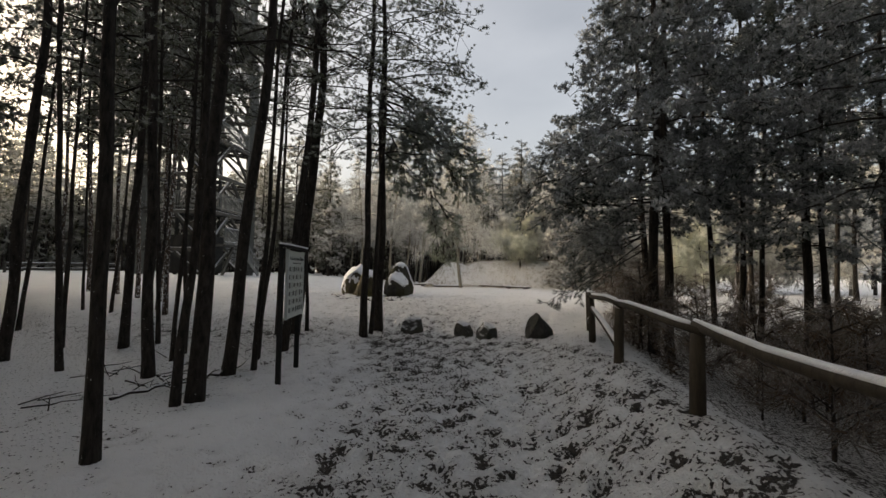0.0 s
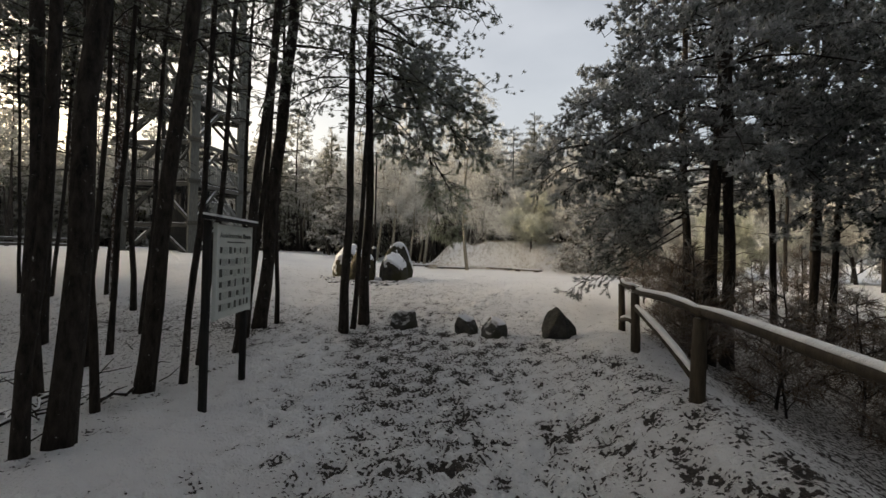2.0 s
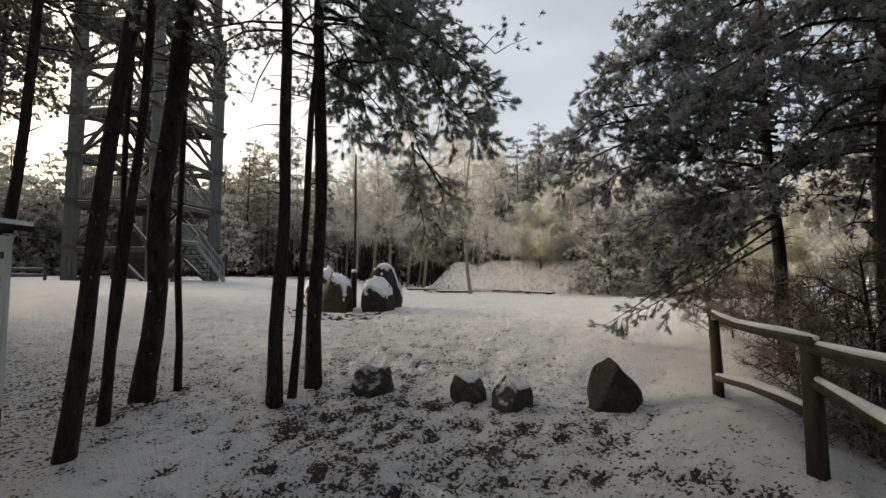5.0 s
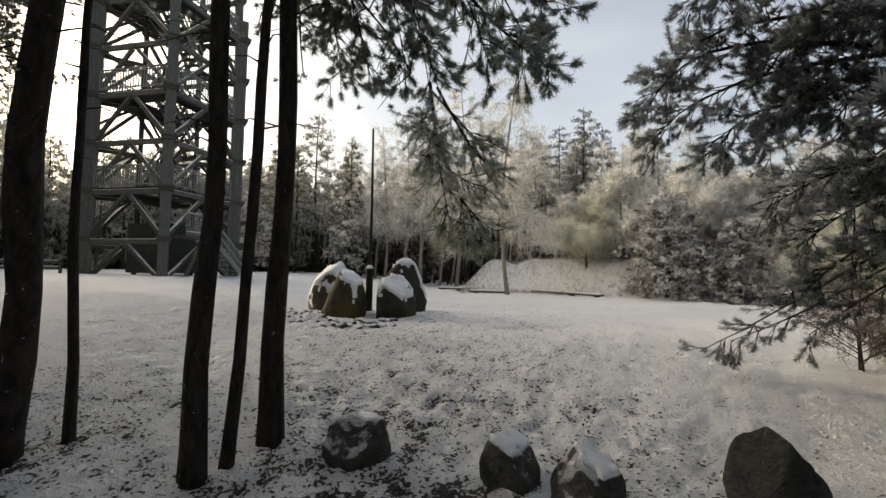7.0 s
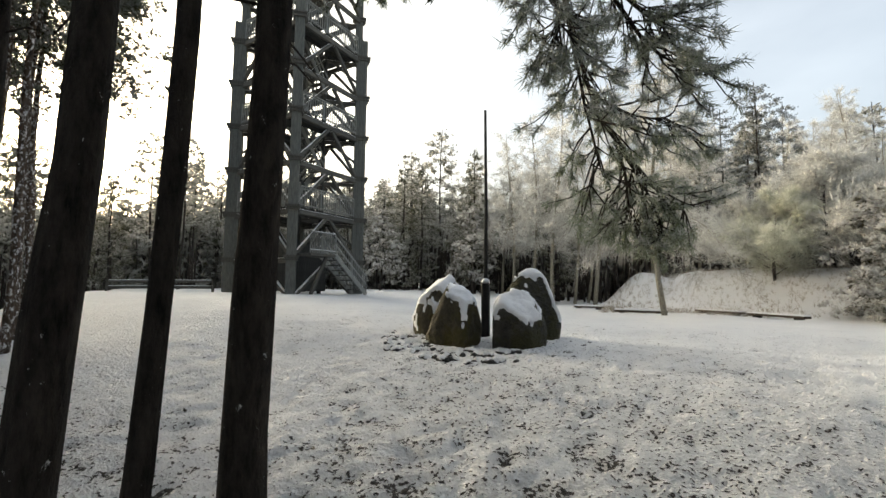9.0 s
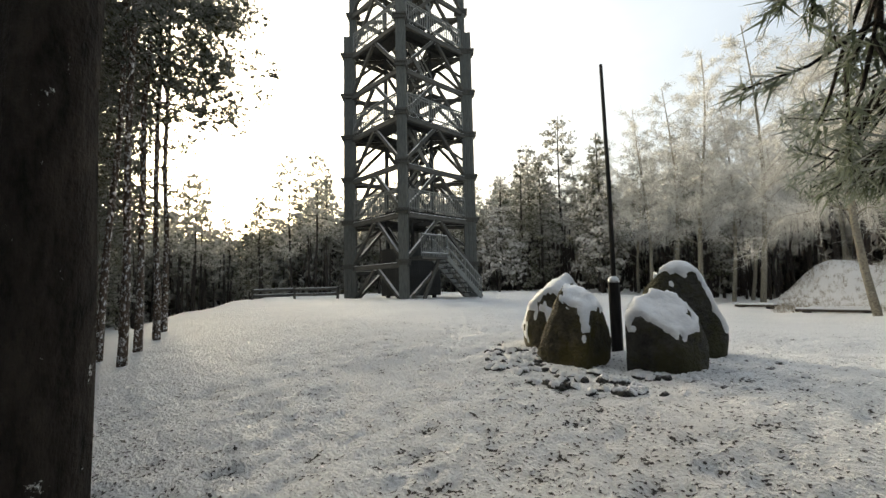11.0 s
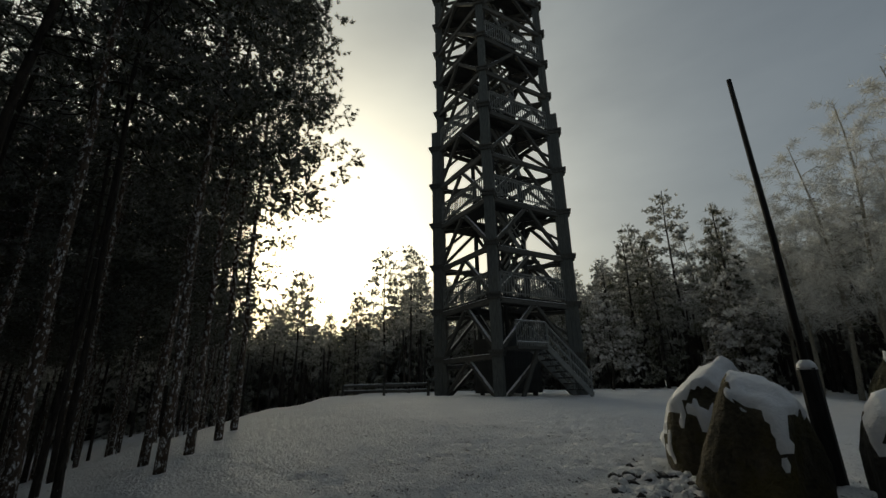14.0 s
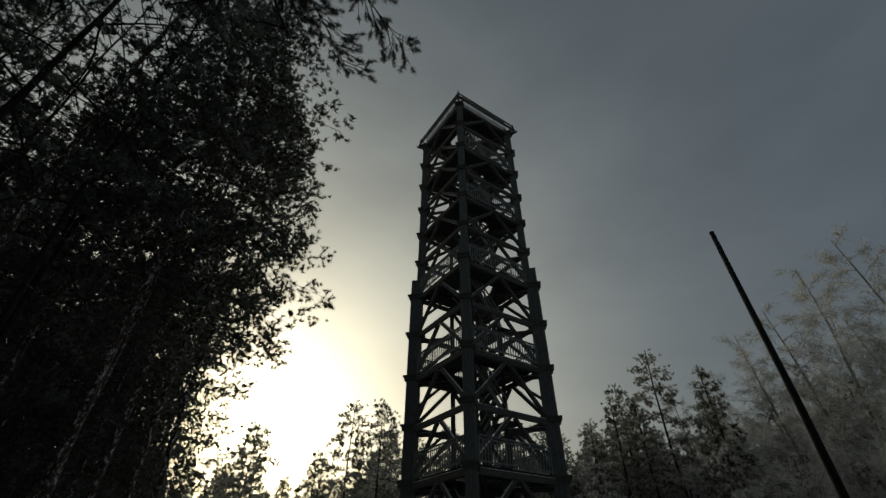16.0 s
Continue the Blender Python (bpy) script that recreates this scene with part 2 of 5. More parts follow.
# ---- mesh helpers ----
class Geo:
    """Gathers vertices and faces, with one number a vertex."""

    def __init__(self):
        self.v, self.f, self.a, self.count = [], [], [], 0

    def add(self, verts, faces, value=0.0):
        verts = np.asarray(verts, float)
        self.v.append(verts)
        self.f += [tuple(i + self.count for i in f) for f in faces]
        self.a.append(np.broadcast_to(value, (len(verts),)).astype(float))
        self.count += len(verts)

    def tube(self, path, radii, sides=6, value=0.0):
        path = np.asarray(path, float)
        n = len(path)
        d = np.gradient(path, axis=0)
        d /= np.linalg.norm(d, axis=1, keepdims=True) + 1e-9
        ref = np.array([0.31, 0.95, 0.05]) if abs(d[0][2]) > 0.8 else np.array([0, 0, 1.0])
        e1 = np.cross(d, ref)
        e1 /= np.linalg.norm(e1, axis=1, keepdims=True) + 1e-9
        e2 = np.cross(d, e1)
        a = np.arange(sides) * 2 * np.pi / sides
        r = np.broadcast_to(np.asarray(radii, float), (n,))
        ring = path[:, None] + r[:, None, None] * (np.cos(a)[None, :, None] * e1[:, None] + np.sin(a)[None, :, None] * e2[:, None])
        faces = [(i * sides + k, i * sides + (k + 1) % sides, (i + 1) * sides + (k + 1) % sides, (i + 1) * sides + k) for i in range(n - 1) for k in range(sides)]
        faces += [tuple(range(sides))[::-1], tuple((n - 1) * sides + k for k in range(sides))]
        self.add(ring.reshape(-1, 3), faces, value)

    def box(self, size, m=None, bevel=0.0):
        """A box with chamfered long edges, centred, then moved by m."""
        x, y, z = (s / 2 for s in size)
        c = min(bevel, x * 0.9, y * 0.9)
        ring = [(x - c, -y), (x, -y + c), (x, y - c), (x - c, y), (-x + c, y), (-x, y - c), (-x, -y + c), (-x + c, -y)] if c else [(x, -y), (x, y), (-x, y), (-x, -y)]
        k = len(ring)
        v = [(*p, -z) for p in ring] + [(*p, z) for p in ring]
        f = [(i, (i + 1) % k, (i + 1) % k + k, i + k) for i in range(k)] + [tuple(range(k))[::-1], tuple(range(k, 2 * k))]
        if m is not None:
            v = [tuple(m @ Vector(p)) for p in v]
        self.add(v, f)

    def blades(self, base, tip, width, value=0.0):
        """One thin triangle from each base to each tip."""
        d = tip - base
        side = np.cross(d, np.random.normal(size=d.shape))
        side /= np.linalg.norm(side, axis=1, keepdims=True) + 1e-9
        w = np.broadcast_to(width, (len(base),))[:, None] / 2
        v = np.stack([base - side * w, base + side * w, tip], 1).reshape(-1, 3)
        i = np.arange(len(base)) * 3 + self.count
        self.v.append(v)
        self.f += list(zip(i.tolist(), (i + 1).tolist(), (i + 2).tolist()))
        self.a.append(np.repeat(np.broadcast_to(value, (len(base),)), 3).astype(float))
        self.count += len(v)

    def mesh(self, name, mat, smooth=False, attr=""):
        me = bpy.data.meshes.new(name)
        me.from_pydata(np.concatenate(self.v).tolist() if self.v else [], [], self.f)
        me.materials.append(mat)
        if smooth:
            me.polygons.foreach_set("use_smooth", np.ones(len(me.polygons), bool))
        if attr:
            me.attributes.new(attr, "FLOAT", "POINT").data.foreach_set("value", np.concatenate(self.a))
        me.update()
        return me


def part(name, mesh, parent, m=None, label=""):
    ob = new(name, mesh)
    ob.parent = parent
    if m is not None:
        ob.matrix_basis = m
    if label:
        tagged(ob, label)
    return ob


def thing(name, label, category, m=None, group="", kind=""):
    ob = new(name)
    if m is not None:
        ob.matrix_basis = m
    return tagged(ob, label, category, group, kind)


def beam_pose(a, b):
    """The pose of a beam whose length lies along z, from a to b, with its middle half way."""
    a, b = Vector(a), Vector(b)
    return Matrix.Translation((a + b) / 2) @ (b - a).to_track_quat("Z", "Y").to_matrix().to_4x4()


BEAMS = {}


def beam(name, a, b, w, h, mat, parent, bevel=0.02, label=""):
    """One straight timber between two points; alike timbers share a mesh."""
    length = round((Vector(b) - Vector(a)).length, 2)
    key = (name, w, h, length, mat.name)
    if key not in BEAMS:
        g = Geo()
        g.box((w, h, length), None, bevel)
        BEAMS[key] = g.mesh(name, mat)
    return part(name, BEAMS[key], parent, beam_pose(a, b), label)


# ---- lie of the land ----
def sm(a, b, v):
    t = np.clip((v - a) / (b - a), 0.0, 1.0)
    return t * t * (3 - 2 * t)


def fence_x(y):
    return 1.93 + 0.09 * (y - 4.1) + 0.0205 * np.maximum(y - 4.1, 0) ** 2


def gz(x, y):
    """Height of the snow at a place in the plan."""
    x, y = np.asarray(x, float), np.asarray(y, float)
    z = 0.68 * sm(8.0, 16.5, y) - 0.14 * sm(18, 27, y) * sm(-9, -1, x)
    z = z + 0.27 * sm(-3, -7, x) * sm(8.5, 12.5, y) + 0.25 * sm(-6, -12, x) * sm(14, 22, y)
    off = x - fence_x(np.minimum(y, 12.0))
    z = z + (0.36 + 0.18 * sm(7.5, 5.5, y)) * np.exp(-((off / 0.8) ** 2)) * sm(11.5, 8.8, y)
    z = z - 0.55 * sm(0.6, 3.5, off) * sm(14, 9, y)
    z = z + 1.85 * sm(-1.5, 0.9, x) * sm(15, 8, x) * sm(30.2, 34.2, y + 0.6 * (x - 2.8)) * (1 - 0.16 * np.exp(-(((x - 2.2) / 0.5) ** 2)))
    edge = np.where(y < 11, -8.2, -8.2 - 1.3 * (y - 11.0))
    return z - 1.7 * sm(0.3, 5.5, edge - x) * sm(70, 40, y)


def spread(lo, hi, fine_lo, fine_hi, step, grow):
    """Grid lines: even in the middle, then ever wider to both ends."""
    mid = list(np.arange(fine_lo, fine_hi + step / 2, step))
    s, v, up = step, fine_hi, []
    while v < hi:
        s *= grow
        v += s
        up.append(v)
    s, v, down = step, fine_lo, []
    while v > lo:
        s *= grow
        v -= s
        down.append(v)
    return np.array(down[::-1] + mid + up)


def build_ground():
    rng = np.random.default_rng(5)
    xs, ys = spread(-260, 260, -8.0, 4.4, 0.055, 1.05), spread(-60, 320, 1.5, 20.5, 0.055, 1.05)
    X, Y = np.meshgrid(xs, ys)
    Z = gz(X, Y)
    worn = np.zeros_like(Z)
    # the trodden way from the start towards the boulders, and the trampled verge by the rail
    way = 0.05 - 0.14 * np.maximum(Y - 9, 0) - 0.03 * (Y - 2)
    off = X - way
    worn += 0.295 * sm(-1.7 - 0.06 * Y, -0.7, off) * sm(3.3, 2.0, off) * (0.45 + 0.55 * sm(11.5, 7.5, Y)) * sm(19, 13, Y)
    worn += 0.10 * np.exp(-(((off + 0.35) / 0.6) ** 2)) * sm(13.0, 8.0, Y)
    worn += 0.16 * np.exp(-(((X - fence_x(np.minimum(Y, 12.0)) - 0.1) / 0.7) ** 2)) * sm(10, 7, Y)
    worn += 0.20 * sm(26, 17, Y) * sm(7, 10, Y) * sm(-9, -5, X) * sm(6, 3.5, X)
    worn += 0.31 * sm(-2.0, -3.2, X) * sm(13, 10, Y) * sm(-14, -9, X)
    worn += 0.62 * sm(0.35, 1.2, X - fence_x(np.minimum(Y, 12.0))) * sm(14, 10, Y) * sm(30, 12, X)
    worn += 0.17 * sm(-7.6, -9.5, X - 1.3 * np.minimum(11 - Y, 0)) * sm(60, 30, Y)
    for _ in range(14500):
        if rng.random() < 0.40:
            y = rng.uniform(2.2, 12.6) + rng.normal(0, 0.8)
            x = 0.05 - 0.14 * max(y - 9, 0) - 0.03 * (y - 2) + rng.normal(0.4, 1.5)
        else:
            y = rng.uniform(9.5, 20.5)
            x = rng.normal(-2.2, 3.6)
        a = rng.normal(0, 0.8)
        q = rng.uniform(0.7, 1.4)
        i0, i1 = np.searchsorted(ys, (y - 0.3, y + 0.3))
        j0, j1 = np.searchsorted(xs, (x - 0.3, x + 0.3))
        if i1 <= i0 or j1 <= j0:
            continue
        dx, dy = X[i0:i1, j0:j1] - x, Y[i0:i1, j0:j1] - y
        u, v = dx * math.cos(a) + dy * math.sin(a), -dx * math.sin(a) + dy * math.cos(a)
        if y > 10:
            q *= rng.uniform(0.7, 1.3)
        r = ((u / 0.050) ** 2 + (v / 0.10) ** 2) / q
        size = rng.uniform(0.6, 1.0)
        size *= 0.75 if y < 9 else 0.45
        Z[i0:i1, j0:j1] += size * (-0.030 * np.exp(-(r**2)) + 0.008 * np.exp(-((np.sqrt(r) - 1.5) / 0.35) ** 2))
        worn[i0:i1, j0:j1] += rng.uniform(-0.22, 0.36) * np.exp(-(r**2)) * float(1.0 - 0.55 * sm(8.0, 12, y))
    # soft unevenness
    for sc, amp in ((0.9, 0.05), (2.7, 0.020), (7.0, 0.011)):
        ph = rng.uniform(0, 6, 8)
        for k in range(4):
            d = rng.uniform(0, math.pi)
            Z += amp / 2 * np.sin((X * math.cos(d) + Y * math.sin(d)) * sc + ph[k]) * np.sin((X * math.sin(d) - Y * math.cos(d)) * sc * 0.7 + ph[k + 4])
    ny, nx = X.shape
    g = Geo()
    i = (np.arange(ny - 1)[:, None] * nx + np.arange(nx - 1)).ravel()
    g.v, g.a = [np.stack([X.ravel(), Y.ravel(), Z.ravel()], 1)], [np.clip(worn.ravel(), 0, 1)]
    g.f = np.stack([i, i + 1, i + nx + 1, i + nx], 1).tolist()
    ob = new("ground", g.mesh("ground", M_GROUND, True, "worn"))
    tagged(ob, "snow-covered forest clearing with trodden brown footprints", "ground", kind="structure")


build_ground()


# ---- observation tower ----
TC, TB, TS = Vector((-13.07, 24.08, 0)), 1.17, 0.79
TU = [Vector((0.620, -0.785, 0)), Vector((0.785, 0.620, 0)), Vector((-0.620, 0.785, 0)), Vector((-0.785, -0.620, 0))]
RING0, RING = 1.83, 2.397
HALF = 3.28  # middle of a leg from the axis


def ring_z(k):
    return TB + RING0 + RING * k - 0.18 * max(k - 6, 0)


def tower():
    t = thing("observation_tower", "tall square lookout tower of weathered grey timber on snow", "tower", Matrix.Translation((TC.x, TC.y, TB)) @ Matrix.Scale(TS, 4))
    home = Vector((TC.x, TC.y, TB))

    def at(v):
        return v - home

    def leg_pt(i, z, out=0.0):
        p = TC + TU[i] * (HALF + out)
        return at(Vector((p.x, p.y, z)))

    # legs: a wide lower shaft of planks and a narrower upper one
    lower, upper, band, small = Geo(), Geo(), Geo(), Geo()
    z5, z11 = ring_z(5) + 1.05, ring_z(11) + 0.25
    h1, h2 = z5 - TB + 0.3, z11 - z5
    for g, w, d, h in ((lower, 0.66, 0.44, h1), (upper, 0.44, 0.38, h2)):
        for q in (-1, 0, 1):
            g.box((w / 3 - 0.016, d, h), Matrix.Translation((q * w / 3, 0, 0)), 0.02)
        g.box((w - 0.08, d - 0.05, h - 0.02))
    band.box((0.98, 0.66, 0.09), None, 0.02)
    band.box((0.84, 0.58, 0.16), Matrix.Translation((0, 0, -0.125)), 0.02)
    small.box((0.76, 0.60, 0.08), None, 0.02)
    small.box((0.62, 0.52, 0.14), Matrix.Translation((0, 0, -0.11)), 0.02)
    ml, mu, mb, ms = lower.mesh("leg_shaft", M_TOWER_LIGHT), upper.mesh("leg_shaft", M_TOWER_LIGHT), band.mesh("collar", M_TOWER), small.mesh("collar", M_TOWER)
    for i in range(4):
        turn = Matrix.Rotation(math.atan2(TU[i].y, TU[i].x), 4, "Z")
        leg = part("leg", ml, t, Matrix.Translation(leg_pt(i, (TB - 0.3 + z5) / 2)) @ turn, "grey planked timber leg")
        up = part("leg", mu, t, Matrix.Translation(leg_pt(i, (z5 + z11) / 2, -0.2)) @ turn)
        for k in range(12):
            whole = leg if k <= 5 else up
            c = part("collar", mb if k <= 5 else ms, whole)
            c.matrix_basis = Matrix.Translation((0, 0, ring_z(k) - TB)) @ Matrix.Translation((0, 0, -whole.matrix_basis.translation.z))
    # beams round each ring, and braces that meet under their middles
    for k in range(12):
        for i in range(4):
            j = (i + 1) % 4
            z = ring_z(k)
            a, b = leg_pt(i, z - 0.18, -0.05), leg_pt(j, z - 0.18, -0.05)
            if not (k == 0 and i == 0):
                beam("ring_beam", a, b, 0.16, 0.26, M_TOWER, t)
            if k == 0:
                za = TB - 0.15
            else:
                za = ring_z(k - 1) + 0.05
            foot_a, foot_b = leg_pt(i, za, -0.1), leg_pt(j, za, -0.1)
            mid = (leg_pt(i, z - 0.3, -0.1) + leg_pt(j, z - 0.3, -0.1)) / 2
            side = (foot_b - foot_a).normalized()
            beam("brace", foot_a + side * 0.12, mid - side * 0.12, 0.17, 0.17, M_TOWER, t)
            if not (k == 0 and i == 0):
                beam("brace", foot_b - side * 0.12, mid + side * 0.12, 0.17, 0.17, M_TOWER, t)
    # inner posts of the stair shaft
    for i in range(4):
        p, q = at(Vector((TC + TU[i] * 1.25).to_tuple()[:2] + (TB - 0.2,))), at(Vector((TC + TU[i] * 1.25).to_tuple()[:2] + (ring_z(11),)))
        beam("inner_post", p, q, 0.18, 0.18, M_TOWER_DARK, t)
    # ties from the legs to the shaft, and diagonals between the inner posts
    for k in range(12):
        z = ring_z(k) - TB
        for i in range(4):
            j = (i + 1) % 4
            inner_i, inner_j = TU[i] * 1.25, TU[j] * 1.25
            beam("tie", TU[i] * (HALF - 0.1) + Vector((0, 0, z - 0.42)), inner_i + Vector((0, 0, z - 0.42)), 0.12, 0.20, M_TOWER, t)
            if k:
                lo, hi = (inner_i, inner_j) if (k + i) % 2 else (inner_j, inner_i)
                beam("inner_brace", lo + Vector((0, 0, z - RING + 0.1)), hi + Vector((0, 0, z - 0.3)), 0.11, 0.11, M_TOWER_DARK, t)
                beam("knee_brace", TU[i] * (HALF - 0.25) + Vector((0, 0, z - 1.5)), TU[i] * 1.7 + Vector((0, 0, z - 0.5)), 0.11, 0.13, M_TOWER, t)
    # platforms, railings and stairs
    joists, board_meshes, boards = Geo(), {}, []
    side_len = HALF * math.sqrt(2) - 0.15
    turn45 = Matrix.Rotation(math.atan2(TU[0].y, TU[0].x) + math.pi / 4, 4, "Z")
    n_board = 18

    def board_of(length):
        if length not in board_meshes:
            g = Geo()
            g.box((length, side_len / n_board - 0.015, 0.05))
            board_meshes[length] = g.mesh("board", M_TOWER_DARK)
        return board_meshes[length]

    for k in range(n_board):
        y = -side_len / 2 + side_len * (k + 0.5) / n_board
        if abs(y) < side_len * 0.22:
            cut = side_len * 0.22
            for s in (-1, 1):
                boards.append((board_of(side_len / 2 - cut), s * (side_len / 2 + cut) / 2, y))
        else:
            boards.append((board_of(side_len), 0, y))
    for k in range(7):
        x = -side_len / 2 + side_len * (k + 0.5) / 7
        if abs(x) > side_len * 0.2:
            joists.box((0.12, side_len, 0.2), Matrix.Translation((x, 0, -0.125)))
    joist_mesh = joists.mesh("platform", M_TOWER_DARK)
    rl = HALF * math.sqrt(2) - 0.75
    rail_meshes = []
    for w in (0.09, 0.05, 0.06):
        g = Geo()
        g.box((rl, w, 0.05), None, 0.008)
        rail_meshes.append(g.mesh("rail", M_TOWER_RAIL))
    ns = int(rl / 0.155)
    slat_meshes = []
    for w in (0.09, 0.045):
        g = Geo()
        g.box((w, 0.04, 1.0), None, 0.006)
        slat_meshes.append(g.mesh("slat", M_TOWER_RAIL))
    for k in (1, 3, 5, 7, 9, 11):
        z = ring_z(k)
        deck = part("platform", joist_mesh, t, Matrix.Translation((0, 0, z + 0.03 - TB)) @ turn45, "dark plank platform")
        for me, x, y in boards:
            part("board", me, deck, Matrix.Translation((x, y, 0)))
        for i in range(4):
            j = (i + 1) % 4
            if k in (7, 9) and i in (2, 3):
                continue
            mid = (leg_pt(i, z + 0.06, 0.0) + leg_pt(j, z + 0.06, 0.0)) / 2
            d = leg_pt(j, z, 0) - leg_pt(i, z, 0)
            rail = part("railing", rail_meshes[0], t, Matrix.Translation(mid + Vector((0, 0, 1.05))) @ Matrix.Rotation(math.atan2(d.y, d.x), 4, "Z"), "slatted timber railing")
            part("rail", rail_meshes[1], rail, Matrix.Translation((0, 0, -0.13)))
            part("rail", rail_meshes[2], rail, Matrix.Translation((0, 0, -0.93)))
            for q in range(ns + 1):
                part("slat", slat_meshes[0 if q % 9 == 0 else 1], rail, Matrix.Translation((-rl / 2 + rl * q / ns, 0, -0.53)))
    # eaves of the top platform
    for i in range(4):
        j = (i + 1) % 4
        z = ring_z(11) + 0.12
        beam("eave_board", leg_pt(i, z + 0.12, 0.42), leg_pt(j, z + 0.12, 0.42), 0.05, 0.34, M_TOWER, t)
        beam("top_rail", leg_pt(i, z + 0.70, 0.30), leg_pt(j, z + 0.70, 0.30), 0.08, 0.10, M_TOWER, t)
        beam("corner_post", leg_pt(i, z - 0.1, 0.30), leg_pt(i, z + 0.80, 0.30), 0.12, 0.12, M_TOWER, t)
        beam("outrigger", leg_pt(i, z - 0.45, -0.2), leg_pt(i, z + 0.05, 0.55), 0.12, 0.16, M_TOWER, t)
    beam("mast", leg_pt(0, ring_z(11) + 0.85, 0.3), leg_pt(0, ring_z(11) + 1.3, 0.3), 0.04, 0.04, M_TOWER, t)

    # a flight of open steps
    def flight(a, b, width, slats=0):
        a, b = Vector(a), Vector(b)
        d = b - a
        flat = Vector((d.x, d.y, 0))
        across = Vector((-flat.y, flat.x, 0)).normalized() * width / 2
        f = new("stair_flight")
        f.parent = t
        for s in (-1, 1):
            beam("stringer", a + across * s, b + across * s, 0.06, 0.26, M_TOWER_RAIL, f)
            for h in (0.95, 0.5):
                beam("handrail", a + across * s + Vector((0, 0, h)), b + across * s + Vector((0, 0, h)), 0.07, 0.10, M_TOWER_RAIL, f)
            for q in (0.02, 0.5, 0.98):
                p = a + d * q + across * s
                beam("baluster", p, p + Vector((0, 0, 1.0)), 0.08, 0.08, M_TOWER_RAIL, f)
            for k in range(slats):
                p = a + d * (k + 0.5) / slats + across * s
                beam("slat", p + Vector((0, 0, 0.08)), p + Vector((0, 0, 0.92)), 0.045, 0.035, M_TOWER_RAIL, f)
        n = max(3, round(abs(d.z) / 0.235))
        sg = Geo()
        sg.box((width, 0.27, 0.045))
        sm_ = sg.mesh("step", M_TOWER)
        rot = Matrix.Rotation(math.atan2(across.y, across.x), 4, "Z")
        for k in range(1, n):
            p = a + d * k / n
            part("step", sm_, f, Matrix.Translation(p) @ rot)
        return f

    sx = TU[1] - TU[0]
    sx.normalize()
    sy = Vector((-sx.y, sx.x, 0))
    for k in range(1, 11):
        z0, z1 = ring_z(k) - TB, ring_z(k + 1) - TB
        s = 1 if k % 2 else -1
        o = sy * (0.55 * s)
        flight(o - sx * 0.95 * s + Vector((0, 0, z0)), o + sx * 0.95 * s + Vector((0, 0, z1)), 0.85)
        lg = Geo()
        lg.box((0.9, 2.0, 0.07))
        part("landing", lg.mesh("landing", M_TOWER_DARK), t, Matrix.Translation(sx * 1.35 * s + Vector((0, 0, z1))) @ Matrix.Rotation(math.atan2(sx.y, sx.x), 4, "Z"))
    # entrance: landing with railing and the stair down to the snow, on the face between legs 0 and 1
    n_out = (TU[0] + TU[1]).normalized()
    f0, f1 = leg_pt(0, 0), leg_pt(1, 0)
    lz = RING0 + 0.16
    a = f0 + (f1 - f0) * 0.05 + n_out * 0.50
    b = f0 + (f1 - f0) * 0.40 + n_out * 0.50
    c = f0 + (f1 - f0) * 0.93 + n_out * 0.50
    for p in (a, b, c):
        p.z = lz
    lg = Geo()
    lg.box(((b - a).length, 1.1, 0.12))
    part("landing", lg.mesh("landing", M_TOWER), t, Matrix.Translation((a + b) / 2 + Vector((0, 0, -0.06))) @ Matrix.Rotation(math.atan2((b - a).y, (b - a).x), 4, "Z"))
    edge = n_out * 0.5
    for h in (1.02, 0.15):
        beam("top_rail", a + edge + Vector((0, 0, h)), b + edge + Vector((0, 0, h)), 0.08, 0.08, M_TOWER_RAIL, t)
    for k in range(15):
        p = a + edge + (b - a) * k / 14
        beam("baluster", p, p + Vector((0, 0, 1.0)), 0.05, 0.04, M_TOWER_RAIL, t)
    foot = Vector((c.x, c.y, 0.0))
    flight(foot, b, 1.0, 16)
    beam("prop", Vector((*(f0 + (f1 - f0) * 0.14 + n_out * 0.6).to_tuple()[:2], -0.1)), (a + b) / 2 + edge * 0.6 + (b - a) * 0.25 + Vector((0, 0, -0.15)), 0.16, 0.16, M_TOWER, t)
    # plank walls in the darker tone under the first platform
    for i in range(4):
        j = (i + 1) % 4
        p, q = TU[i] * 1.55, TU[j] * 1.55
        m = (p + q) / 2
        d = q - p
        nb = 14
        plank = Geo()
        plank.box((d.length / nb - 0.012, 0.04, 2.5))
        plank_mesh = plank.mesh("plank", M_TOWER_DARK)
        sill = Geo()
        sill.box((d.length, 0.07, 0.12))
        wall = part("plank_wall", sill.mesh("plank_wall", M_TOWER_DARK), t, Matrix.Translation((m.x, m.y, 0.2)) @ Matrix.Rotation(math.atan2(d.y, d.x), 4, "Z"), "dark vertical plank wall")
        for k in range(nb):
            part("plank", plank_mesh, wall, Matrix.Translation((-d.length / 2 + d.length * (k + 0.5) / nb, -0.058, 1.2)))


tower()


